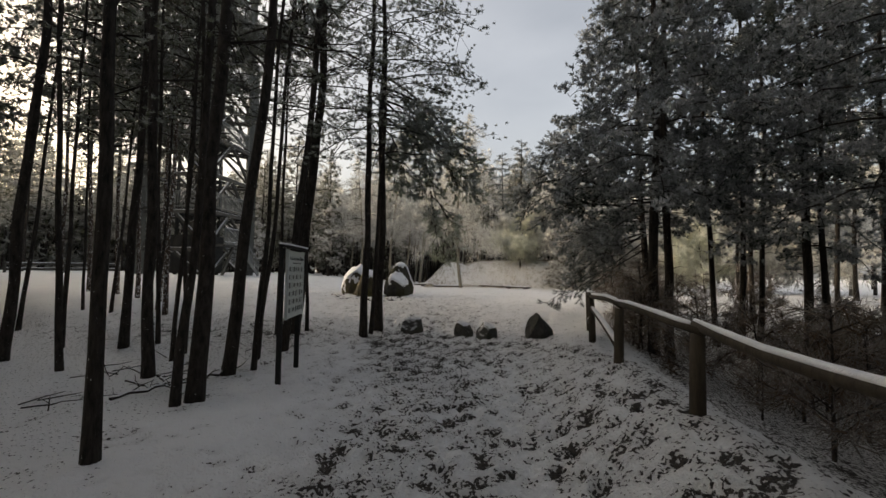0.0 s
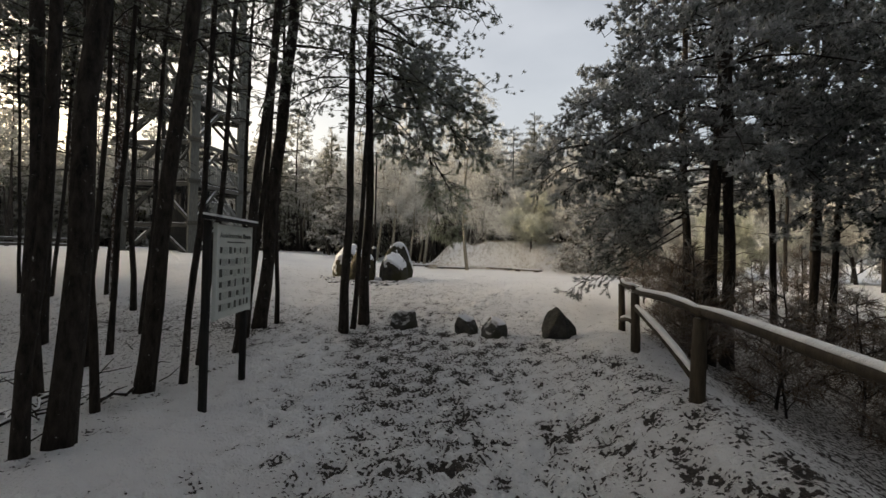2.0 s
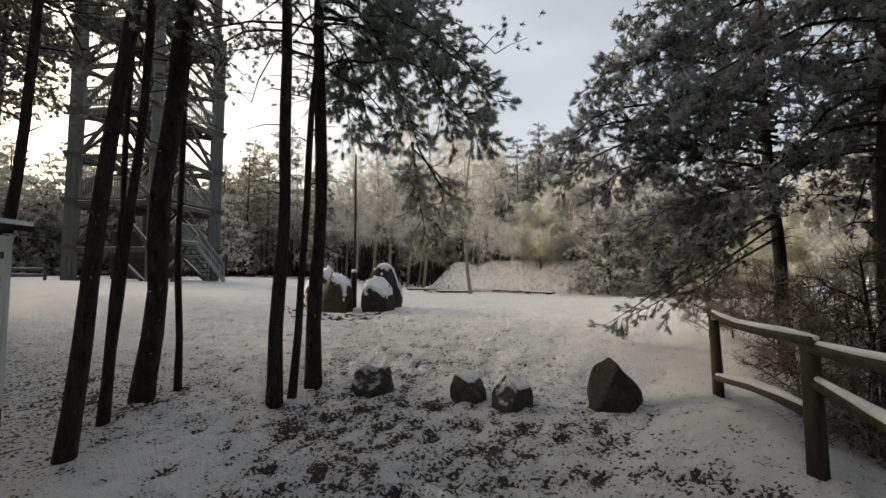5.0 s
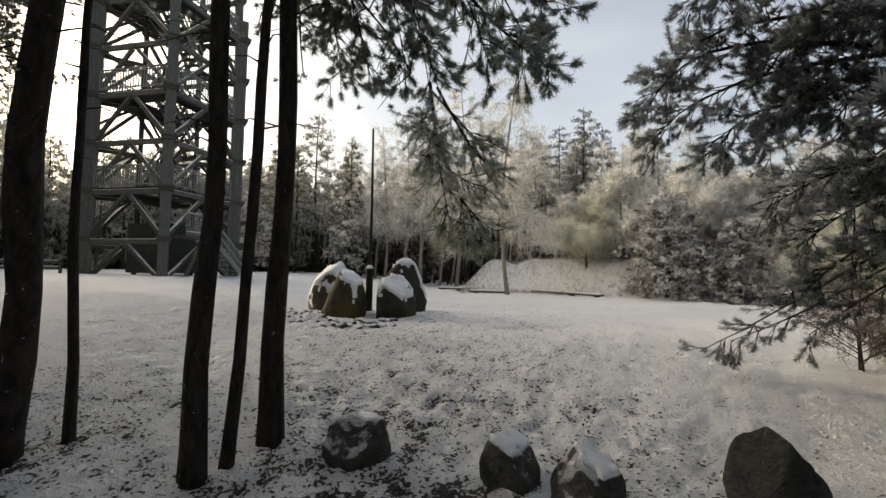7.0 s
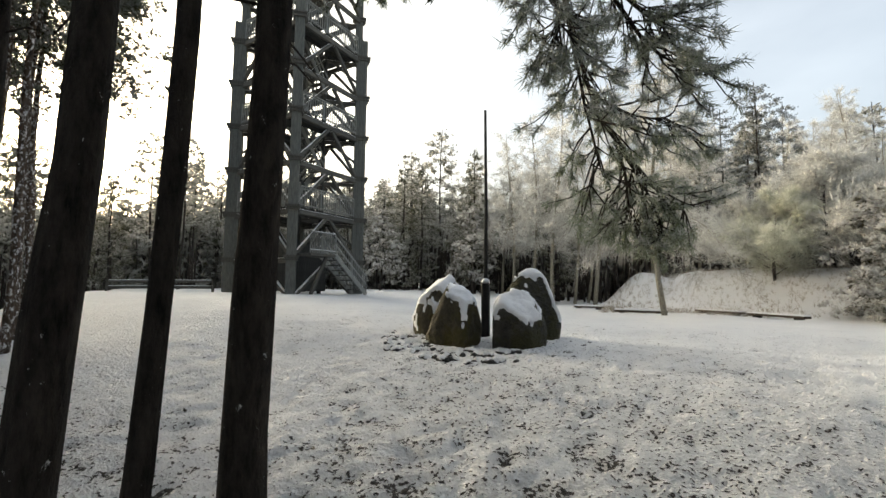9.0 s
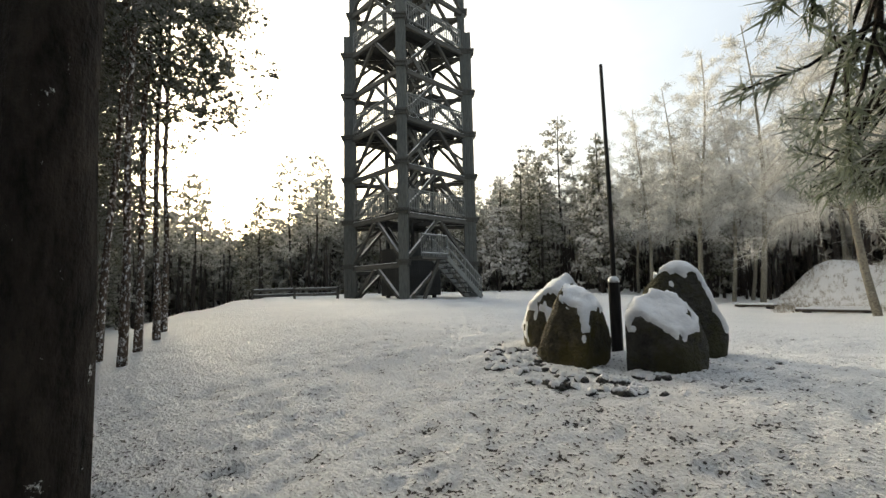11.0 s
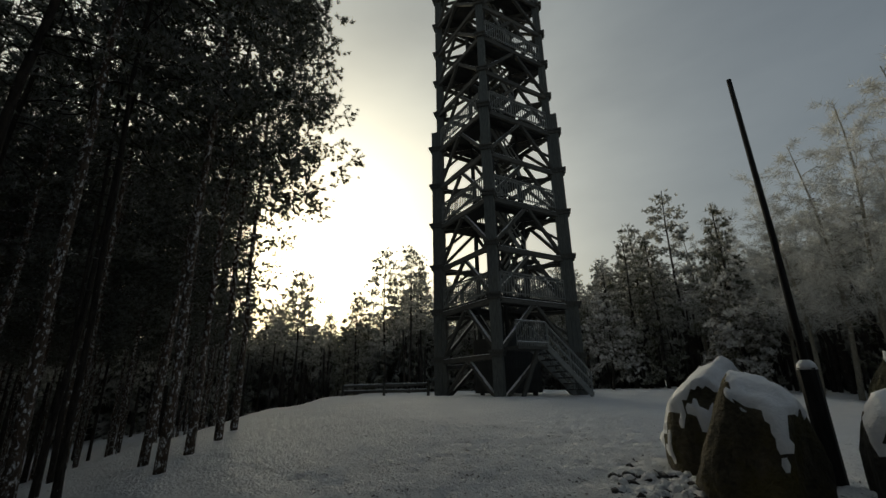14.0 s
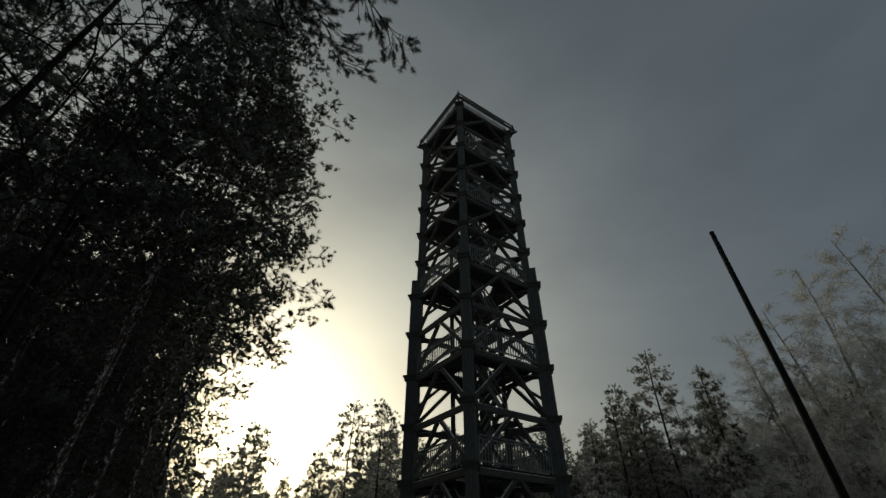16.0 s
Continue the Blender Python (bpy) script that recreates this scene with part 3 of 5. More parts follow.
# ---- stones ----
def stone_mesh(name, size, seed, mat, rough=0.16, detail=4, flat=0.25, cuts=()):
    rng = np.random.default_rng(seed)
    bm = bmesh.new()
    bmesh.ops.create_icosphere(bm, subdivisions=detail, radius=1)
    off = Vector(rng.uniform(-50, 50, 3))
    planes = [(Vector(rng.normal(size=3)).normalized(), rng.uniform(0.62, 0.9)) for _ in range(3 if cuts else 7)]
    planes += [(Vector(c[:3]).normalized(), c[3]) for c in cuts]
    for v in bm.verts:
        p = v.co.copy()
        for d, h in planes:
            over = p.dot(d) - h
            if over > 0:
                p -= d * over * 0.9
        p *= 1 + rough * noise.noise(v.co * 1.4 + off) + rough * 0.35 * noise.noise(v.co * 4 + off) + rough * 0.12 * noise.noise(v.co * 11 + off)
        if p.z < -flat:
            p.z = -flat + (p.z + flat) * 0.3
        v.co = Vector((p.x * size[0] / 2, p.y * size[1] / 2, (p.z + flat) * size[2] / (1 + flat)))
    me = bpy.data.meshes.new(name)
    bm.to_mesh(me)
    bm.free()
    me.materials.append(mat)
    me.polygons.foreach_set("use_smooth", np.ones(len(me.polygons), bool))
    return me


def cap_mesh(src, thick, limit, seed, side=(0, 0, 1)):
    """A soft layer of snow on the upward faces of a stone."""
    bm = bmesh.new()
    bm.from_mesh(src)
    off = Vector((seed * 3.1, seed * 1.7, 0))
    lie = Vector(side).normalized()
    drop = [f for f in bm.faces if f.normal.dot(lie) + 0.30 * noise.noise(f.calc_center_median() * 3 + off) + 0.30 * noise.noise(f.calc_center_median() * 12 + off) < limit]
    bmesh.ops.delete(bm, geom=drop, context="FACES")
    # only the largest patch of snow holds on
    seen, best = set(), []
    for f in bm.faces:
        if f in seen:
            continue
        seen.add(f)
        patch, todo = [f], [f]
        while todo:
            for e in todo.pop().edges:
                for k in e.link_faces:
                    if k not in seen:
                        seen.add(k)
                        patch.append(k)
                        todo.append(k)
        best = max(best, patch, key=len)
    keep = set(best)
    bmesh.ops.delete(bm, geom=[f for f in bm.faces if f not in keep], context="FACES")
    bm.normal_update()
    for v in bm.verts:
        edge = any(e.is_boundary for e in v.link_edges)
        v.co += Vector((v.normal.x * 0.5, v.normal.y * 0.5, max(v.normal.z, 0.3))) * (-0.01 if edge else thick * (0.8 + 0.5 * noise.noise(v.co * 5 + off)))
    me = bpy.data.meshes.new("snow_cap")
    bm.to_mesh(me)
    bm.free()
    me.materials.clear()
    me.materials.append(M_SNOW)
    me.polygons.foreach_set("use_smooth", np.ones(len(me.polygons), bool))
    return me


def boulder(name, label, x, y, size, seed, mat, lean=(0, 0, 0), cap=0.06, limit=0.42, group="", sink=0.05, rough=0.16, cuts=(), side=(0, 0, 1)):
    me = stone_mesh("stone", size, seed, mat, rough, 5, 0.25, cuts)
    t = thing(name, label, "boulder", pose(x, y, float(gz(x, y)) - sink, *lean), group)
    part("stone", me, t)
    if cap:
        # the cap follows the stone as it leans
        turned = me.copy()
        turned.transform(Euler([radians(a) for a in lean]).to_matrix().to_4x4())
        c = cap_mesh(turned, cap, limit, seed, side)
        c.transform(Euler([radians(a) for a in lean]).to_matrix().to_4x4().inverted())
        part("snow_cap", c, t, label="soft white snow cap")
        bpy.data.meshes.remove(turned)


BIG = "boulders round the pole"
boulder("boulder", "olive mossy granite boulder with snow on its shoulder", -2.53, 15.95, (0.99, 0.88, 1.02), 11, M_ROCK, (0, 0, 0), 0.05, 0.58, BIG, 0.08, 0.15, ((-0.78, -0.3, 0.56, 0.60), (0.25, -0.2, 0.94, 0.82), (1, -0.1, 0.05, 0.80), (-0.2, -0.95, 0.25, 0.66)), (0.62, -0.25, 0.75))
boulder("boulder", "rounded mossy boulder with a thick snow cap", -3.08, 16.85, (1.04, 0.92, 1.24), 23, M_ROCK, (0, 0, 0), 0.06, 0.38, BIG, 0.06, 0.10, ((-0.75, -0.3, 0.6, 0.84), (0.5, -0.3, 0.8, 0.85)), (-0.2, -0.35, 0.92))
boulder("boulder", "dark granite boulder with a broad slab of snow", -1.48, 16.0, (0.88, 0.84, 0.88), 37, M_ROCK_DARK, (0, 0, 0), 0.06, 0.62, BIG, 0.06, 0.11, ((0.30, -0.42, 0.84, 0.74), (-0.1, -0.98, -0.05, 0.70), (-0.95, -0.25, 0.1, 0.78)), (0.18, -0.48, 0.85))
boulder("boulder", "tall dark arched boulder capped with snow", -1.52, 16.95, (1.06, 0.60, 1.20), 41, M_ROCK_DARK, (0, 4, 8), 0.07, 0.52, BIG, 0.06, 0.09, ((0.0, -1, 0.05, 0.72), (0.8, 0, 0.6, 0.86)), (0.3, -0.1, 0.95))
WAY = "stones across the way"
boulder("stone_block", "low grey stone dusted with snow in the trodden path", -0.60, 10.72, (0.50, 0.42, 0.42), 51, M_ROCK_PLAIN, (0, 0, 15), 0.02, 0.75, WAY, 0.04)
boulder("stone_block", "upright grey stone with a snowy face", 0.57, 10.60, (0.43, 0.40, 0.40), 67, M_ROCK_PLAIN, (0, -8, 30), 0.025, 0.66, WAY, 0.05, 0.12, ((0.2, -0.2, 0.95, 0.62), (-0.8, -0.5, 0.3, 0.7)))
boulder("stone_block", "blocky dark stone with a snow-dusted flat top", 1.04, 10.36, (0.47, 0.43, 0.40), 73, M_ROCK_PLAIN, (0, 6, -10), 0.025, 0.64, WAY, 0.05, 0.12, ((0.1, -0.3, 0.95, 0.66), (0.7, -0.7, 0.2, 0.72)))
boulder("stone_block", "large dark rounded stone nearly free of snow", 2.20, 10.30, (0.66, 0.60, 0.60), 88, M_ROCK_BARE, (0, 0, 40), 0, 0.8, WAY, 0.06, 0.12, ((0.5, 0.3, 0.8, 0.78), (-0.7, 0.3, 0.65, 0.72), (0.2, -0.9, 0.4, 0.75)))


def cobbles():
    rng = random.Random(3)
    kinds = [stone_mesh("cobble", (0.12 + 0.02 * (k % 5), 0.15 - 0.012 * (k % 5), 0.09), 200 + k, M_COBBLE if k < 5 else M_ROCK_BARE, 0.3, 2) for k in range(8)]
    ring = thing("cobble_ring", "ring of small dark cobbles half buried in snow", "cobbles", Matrix.Identity(4))
    for k in range(210):
        a = radians(178 + 205 * rng.random())
        r = 1.72 - 0.80 * (k % 6) / 6 + rng.uniform(-0.06, 0.06)
        x, y = -2.02 + 1.02 * r * math.cos(a), 16.35 + 0.92 * r * math.sin(a)
        dark = rng.random() < 0.30
        part("cobble", kinds[5 + k % 3 if dark else k % 5], ring, pose(x, y, float(gz(x, y)) - (rng.uniform(0.060, 0.076) if dark else rng.uniform(0.050, 0.068)), 0, 0, rng.uniform(0, 360)))


cobbles()


def pole():
    x, y = -2.28, 17.0
    z = float(gz(x, y))
    t = thing("memorial_pole", "slim dark pole on a squared dark post among boulders", "pole", pose(x, y, z - 0.1))
    g = Geo()
    g.box((0.14, 0.14, 1.05), Matrix.Translation((0, 0, 0.52)), 0.03)
    part("post", g.mesh("post", M_POST), t, label="squared black timber post")
    g = Geo()
    g.tube([(0, 0, 1.0), (0.01, 0, 2.4), (-0.01, 0.01, 4.28)], [0.036, 0.031, 0.025], 8)
    part("rod", g.mesh("rod", M_POST, True), t)
    g = Geo()
    g.tube([(0, 0, 1.03), (0, 0, 1.09), (0, 0, 1.13)], [0.085, 0.07, 0.02], 8)
    part("snow_cap", g.mesh("snow_cap", M_SNOW, True), t)


pole()


# ---- notice board ----
def board():
    a, b = Vector((-2.17, 6.88, 0)), Vector((-2.24, 7.82, 0))
    d = (b - a).normalized()
    ang = math.atan2(d.y, d.x)
    t = thing("notice_board", "white printed notice board on two dark square posts", "notice board", Matrix.Translation((a + b) / 2) @ Matrix.Rotation(ang, 4, "Z"))
    w = (b - a).length
    g = Geo()
    g.box((0.068, 0.068, 2.0), Matrix.Translation((0, 0, 0.84)), 0.012)
    post = g.mesh("post", M_POST)
    for s in (-1, 1):
        part("post", post, t, Matrix.Translation((s * (w / 2 + 0.01), 0.03, 0)), "dark weathered post")
    z0, z1 = 0.86, 1.79
    g = Geo()
    g.box((w - 0.06, 0.03, z1 - z0), Matrix.Translation((0, -0.035, (z0 + z1) / 2)), 0.004)
    panel = part("panel", g.mesh("panel", M_SHEET), t, label="pale printed sheet with rows of small photos")
    g = Geo()
    for s in (-1, 1):
        g.box((0.03, 0.045, z1 - z0 + 0.06), Matrix.Translation((s * (w / 2 - 0.03), -0.035, (z0 + z1) / 2)), 0.005)
        g.box((w - 0.02, 0.045, 0.03), Matrix.Translation((0, -0.035, (z0 + z1) / 2 + s * (z1 - z0) / 2)), 0.005)
    part("frame", g.mesh("frame", M_SHEET), t)
    g = Geo()
    g.box((w + 0.16, 0.16, 0.035), Matrix.Translation((0, -0.02, z1 + 0.075)) @ pose(0, 0, 0, 8), 0.01)
    roof = part("roof", g.mesh("roof", M_POST), t, label="small dark cover board")
    g = Geo()
    g.box((w + 0.15, 0.15, 0.025), Matrix.Translation((0, -0.02, z1 + 0.104)) @ pose(0, 0, 0, 8), 0.012)
    part("snow", g.mesh("snow", M_SNOW), roof)
    front = -0.0545
    wp, hp = w - 0.10, z1 - z0 - 0.06
    # heading and second line
    cu = bpy.data.curves.new("heading", "FONT")
    cu.body, cu.size, cu.extrude, cu.align_x = "Aussichtsturmbau", 0.075, 0.0008, "LEFT"
    cu.materials.append(M_INK)
    head = new("heading", cu)
    head.parent = panel
    head.matrix_basis = Matrix.Translation((-wp / 2 + 0.03, front, z1 - 0.115)) @ pose(0, 0, 0, 90)
    g = Geo()
    x = -wp / 2 + 0.03 + 0.58
    for wide, tall in ((0.034, 0.055), (0.010, 0.055), (0.028, 0.038), (0.044, 0.038), (0.028, 0.038), (0.028, 0.038), (0.018, 0.05), (0.028, 0.055)):
        if x + wide < wp / 2 - 0.01:
            g.box((wide, 0.002, tall), Matrix.Translation((x + wide / 2, front, z1 - 0.115 + tall / 2)))
        x += wide + 0.009
    part("heading_print", g.mesh("heading_print", M_INK), panel)
    g = Geo()
    x = -wp * 0.26
    while x < wp * 0.30:
        s = random.uniform(0.02, 0.06)
        g.box((s, 0.002, 0.014), Matrix.Translation((x + s / 2, front, z1 - 0.16)))
        x += s + 0.012
    part("subtitle_print", g.mesh("subtitle_print", M_INK), panel)
    rows = [(0.04, 0.30, 0.44, 0.62, 0.84), (0.04, 0.28, 0.50, 0.78), (0.04, 0.33, 0.57, 0.78), (0.04, 0.28, 0.48, 0.73, 0.88), (0.05, 0.31, 0.54, 0.77), (0.05, 0.30, 0.48, 0.64, 0.78, 0.88)]
    rng = random.Random(9)
    pale = Geo()
    for r, cols in enumerate(rows):
        zc = z1 - 0.245 - r * 0.118
        for c, f in enumerate(cols):
            pw, ph = rng.uniform(0.030, 0.075), rng.uniform(0.05, 0.085)
            px = -wp / 2 + f * wp + pw / 2
            q = Geo()
            q.box((pw, 0.003, ph), Matrix.Translation((px, front, zc)))
            part("photo", q.mesh("photo", M_PHOTO), panel)
            nxt = cols[c + 1] if c + 1 < len(cols) else 1.0
            room = (nxt - f) * wp - pw - 0.03
            for k in range(6):
                if room > 0.03:
                    pale.box((room * rng.uniform(0.75, 1), 0.002, 0.006), Matrix.Translation((px + pw / 2 + 0.012 + room / 2, front, zc + ph / 2 - 0.008 - k * 0.0125)))
    tagged(part("fine_print", pale.mesh("fine_print", M_INK_PALE), panel), kind="stuff")


board()


# ---- rail fence by the way ----
def rail_fence():
    t = thing("rail_fence", "rustic round-rail fence with snow on its rails", "fence", Matrix.Identity(4))
    posts = [(1.74, 2.1, 1.02), (1.92, 4.07, 1.10), (2.15, 6.02, 1.13), (2.58, 8.08, 1.14), (3.25, 10.14, 1.12)]
    tops = []
    rng = random.Random(12)
    for x, y, top in posts:
        z = float(gz(x, y))
        g = Geo()
        lean = rng.uniform(-0.04, 0.04)
        g.tube([(x + 0.0, y, z - 0.25), (x + lean * 0.5, y, z + 0.35), (x + lean, y, top)], [0.060, 0.055, 0.050], 10)
        part("post", g.mesh("post", M_FENCE, True), t)
        tops.append(Vector((x + lean, y, top)))
    for a, b in zip(tops, tops[1:]):
        d = b - a
        p0, p1 = a + Vector((0, 0, 0.045)) - d * 0.04, b + Vector((0, 0, 0.045)) + d * 0.03
        path = [p0.lerp(p1, q) + Vector((0.015 * math.sin(q * 7), 0, 0.02 * math.sin(q * 5 + a.y))) for q in (0, 0.2, 0.4, 0.6, 0.8, 1)]
        g = Geo()
        g.tube(path, [0.040, 0.037, 0.041, 0.038, 0.040, 0.037], 10)
        top = part("top_rail", g.mesh("top_rail", M_FENCE, True), t)
        g = Geo()
        g.tube([p + Vector((0, 0, 0.030)) for p in path], [0.018, 0.029, 0.030, 0.028, 0.029, 0.018], 8)
        part("snow", g.mesh("snow", M_SNOW, True), top)
    for (a, b) in list(zip(tops, tops[1:]))[2:]:
        near_low, far_low = (0.52, 0.16) if a.y < 7 else (0.38, 0.60)
        p0, p1 = a - Vector((0, 0, near_low)), b - Vector((0, 0, far_low))
        path = [p0.lerp(p1, q) + Vector((0.01, 0, 0.03 * math.sin(q * 4))) for q in (0, 0.25, 0.5, 0.75, 1)]
        g = Geo()
        g.tube(path, [0.040, 0.042, 0.040, 0.038, 0.036], 8)
        low = part("lower_rail", g.mesh("lower_rail", M_FENCE, True), t)
        g = Geo()
        g.tube([p + Vector((0, 0, 0.032)) for p in path], [0.02, 0.036, 0.037, 0.035, 0.02], 8)
        part("snow", g.mesh("snow", M_SNOW, True), low)


rail_fence()


def far_fence():
    t = thing("plank_fence", "low plank barrier with snow beside the tower", "fence", Matrix.Identity(4))
    pts = [Vector((-16.2, 22.6, 0)), Vector((-17.9, 21.5, 0)), Vector((-19.6, 20.4, 0))]
    for p in pts:
        z = float(gz(p.x, p.y))
        beam("post", (p.x, p.y, z - 0.2), (p.x, p.y, z + 0.55), 0.10, 0.10, M_TOWER, t)
    for a, b in zip(pts, pts[1:]):
        for h in (0.22, 0.46):
            beam("rail", (a.x, a.y, float(gz(a.x, a.y)) + h), (b.x, b.y, float(gz(b.x, b.y)) + h), 0.05, 0.14, M_TOWER, t)


far_fence()


# ---- benches at the foot of the bank ----
def bench(x, y, turn, length, label):
    z = float(gz(x, y))
    t = thing("bench", label, "bench", pose(x, y, z - 0.15, 0, 0, turn), "log benches")
    g = Geo()
    g.box((length, 0.32, 0.08), Matrix.Translation((0, 0, 0.24)), 0.02)
    part("seat", g.mesh("seat", M_FENCE), t)
    g = Geo()
    g.box((length - 0.02, 0.30, 0.05), Matrix.Translation((0, 0, 0.302)), 0.02)
    part("snow", g.mesh("snow", M_SNOW), t)
    leg = Geo()
    leg.box((0.22, 0.26, 0.34), None, 0.04)
    me = leg.mesh("leg", M_POST)
    for s in (-0.36, 0.36):
        part("leg", me, t, Matrix.Translation((s * length, 0, 0.03)))


bench(3.44, 29.7, -50, 2.0, "snowy plank bench at the foot of the bank")
bench(4.85, 27.85, -52, 2.0, "snowy plank bench at the foot of the bank")
bench(-1.6, 31.0, -15, 1.3, "short snow-covered plank bench by the bank")
bench(0.55, 28.2, -8, 1.9, "long dark bench with a thick snow cushion")
bench(0.75, 29.2, -8, 1.6, "dark bench with a thick snow cushion")


# ---- trees ----
def unit(v):
    return v / (np.linalg.norm(v, axis=-1, keepdims=True) + 1e-9)


def tufts(g, rng, centres, along, count, length, width, spread=0.9, frost=0.4):
    """Needles or twiglets round each centre."""
    c = np.repeat(centres, count, 0)
    d = unit(np.repeat(along, count, 0) + rng.normal(0, spread, (len(c), 3)))
    base = c + rng.normal(0, length * 0.14, c.shape)
    tip = base + d * (length * rng.uniform(0.6, 1.15, len(c)))[:, None]
    f = np.clip(frost + 0.32 * d[:, 2] + rng.normal(0, 0.08, len(c)), 0, 1)
    g.blades(base, tip, width * rng.uniform(0.7, 1.3, len(c)), f)


def pine_meshes(seed, h, r0, first, reach, limbs, per, blades, length, width, mat, trunk_mat, lean=0.0, droop=0.25, frost=0.3, dead=6, top=0.25, sides=9, clump=0.13, bunch=6):
    """A trunk with limbs, and its crown of needle tufts."""
    rng = np.random.default_rng(seed)
    np.random.seed(seed)
    tk, cr = Geo(), Geo()
    zs = np.linspace(-0.3, h, 26 if sides > 8 else 12)
    bend = rng.normal(0, 0.012 * h, 2)
    ph = rng.uniform(0, 6.28, 4)
    sway = 0.022 * np.clip(zs, 0, 1.0)
    px = bend[0] * np.sin(zs / h * 3.0) + lean * zs + sway * np.sin(zs * 1.25 + ph[0]) + 0.5 * sway * np.sin(zs * 2.9 + ph[1])
    py = bend[1] * np.sin(zs / h * 2.4) + sway * np.sin(zs * 1.4 + ph[2])
    path = np.stack([px, py, zs], 1)
    rad = r0 * (1 - 0.78 * np.clip(zs / h, 0, 1)) * (1 + 0.35 * np.exp(-np.clip(zs, 0, 9) / 0.18))
    rad = rad * (1 + rng.normal(0, 0.035, len(zs)))
    tk.tube(path, rad, sides)

    def on(z):
        return np.array([np.interp(z, zs, px), np.interp(z, zs, py), z])

    cs, ds = [], []
    for k in range(limbs):
        q = (k + rng.uniform(0, 1)) / limbs
        z = first + (h * 0.97 - first) * q
        a = k * 2.4 + rng.uniform(-0.5, 0.5)
        full = reach * (1 - q) ** 0.7 * (0.35 + 0.65 * min(1, q * 3 + 0.25)) + top
        L = full * rng.uniform(0.6, 1.1)
        out = np.array([math.cos(a), math.sin(a), 0])
        s = np.linspace(0, 1, 6)[:, None]
        rise = 0.15 * L + 0.5 * L * q
        p = on(z) + out * L * s + np.array([0, 0, 1]) * (rise * s - droop * L * s**2 * 1.6 * (1 - 0.6 * q)) + rng.normal(0, 0.03 * L, (6, 3)) * s
        fine = sides > 8
        tk.tube(p if fine else p[[0, 2, 5]], np.linspace(max(0.012, r0 * 0.24 * (1 - 0.6 * q)), 0.006, 6 if fine else 3), 5 if fine else 3)
        m = max(4, int(per * L / max(reach, 0.1)))
        # sprays of needles gather round a few side twigs
        n_tw = max(3, m // bunch)
        t = rng.uniform(0.28, 1.02, n_tw) ** 0.8
        t[0] = 1.0
        pts = np.stack([np.interp(t, s[:, 0], p[:, i]) for i in range(3)], 1)
        side = np.cross(out, [0, 0, 1])
        wide = (0.10 + 0.30 * (1 - np.abs(t - 0.6))) * L * rng.normal(0, 0.75, n_tw)
        hub = pts + side * wide[:, None] + np.array([0, 0, 1]) * (rng.normal(0, 0.06, n_tw) * L - 0.10 * np.abs(wide))[:, None]
        for i in range(n_tw if fine else 0):
            tk.tube([pts[i], (pts[i] + hub[i]) / 2 + [0, 0, 0.03], hub[i]], [0.008, 0.006, 0.003], 3)
        pick = rng.integers(0, n_tw, m)
        size = clump * rng.uniform(0.6, 1.3, n_tw)[pick][:, None]
        cs.append(hub[pick] + rng.normal(0, 1, (m, 3)) * size * [1, 1, 0.55])
        ds.append(unit(out * 0.6 + side * np.sign(wide)[pick][:, None] * 0.5 + np.array([0, 0, 0.45]) + rng.normal(0, 0.3, (m, 3))))
    for k in range(dead):
        z = rng.uniform(min(0.16 * h, first * 0.6), first + 0.4)
        a = rng.uniform(0, 6.28)
        L = rng.uniform(0.12, 0.55)
        e = on(z) + np.array([math.cos(a) * L, math.sin(a) * L, rng.uniform(-0.15, 0.2) * L])
        tk.tube([on(z), (on(z) + e) / 2 + [rng.normal(0, 0.03), rng.normal(0, 0.03), 0.05], e], [0.009, 0.006, 0.002], 4)
    cs, ds = np.concatenate(cs), np.concatenate(ds)
    tufts(cr, rng, cs, ds, blades, length, width, 0.95, frost)
    return tk.mesh("trunk", trunk_mat, True), cr.mesh("crown", mat, False, "frost")


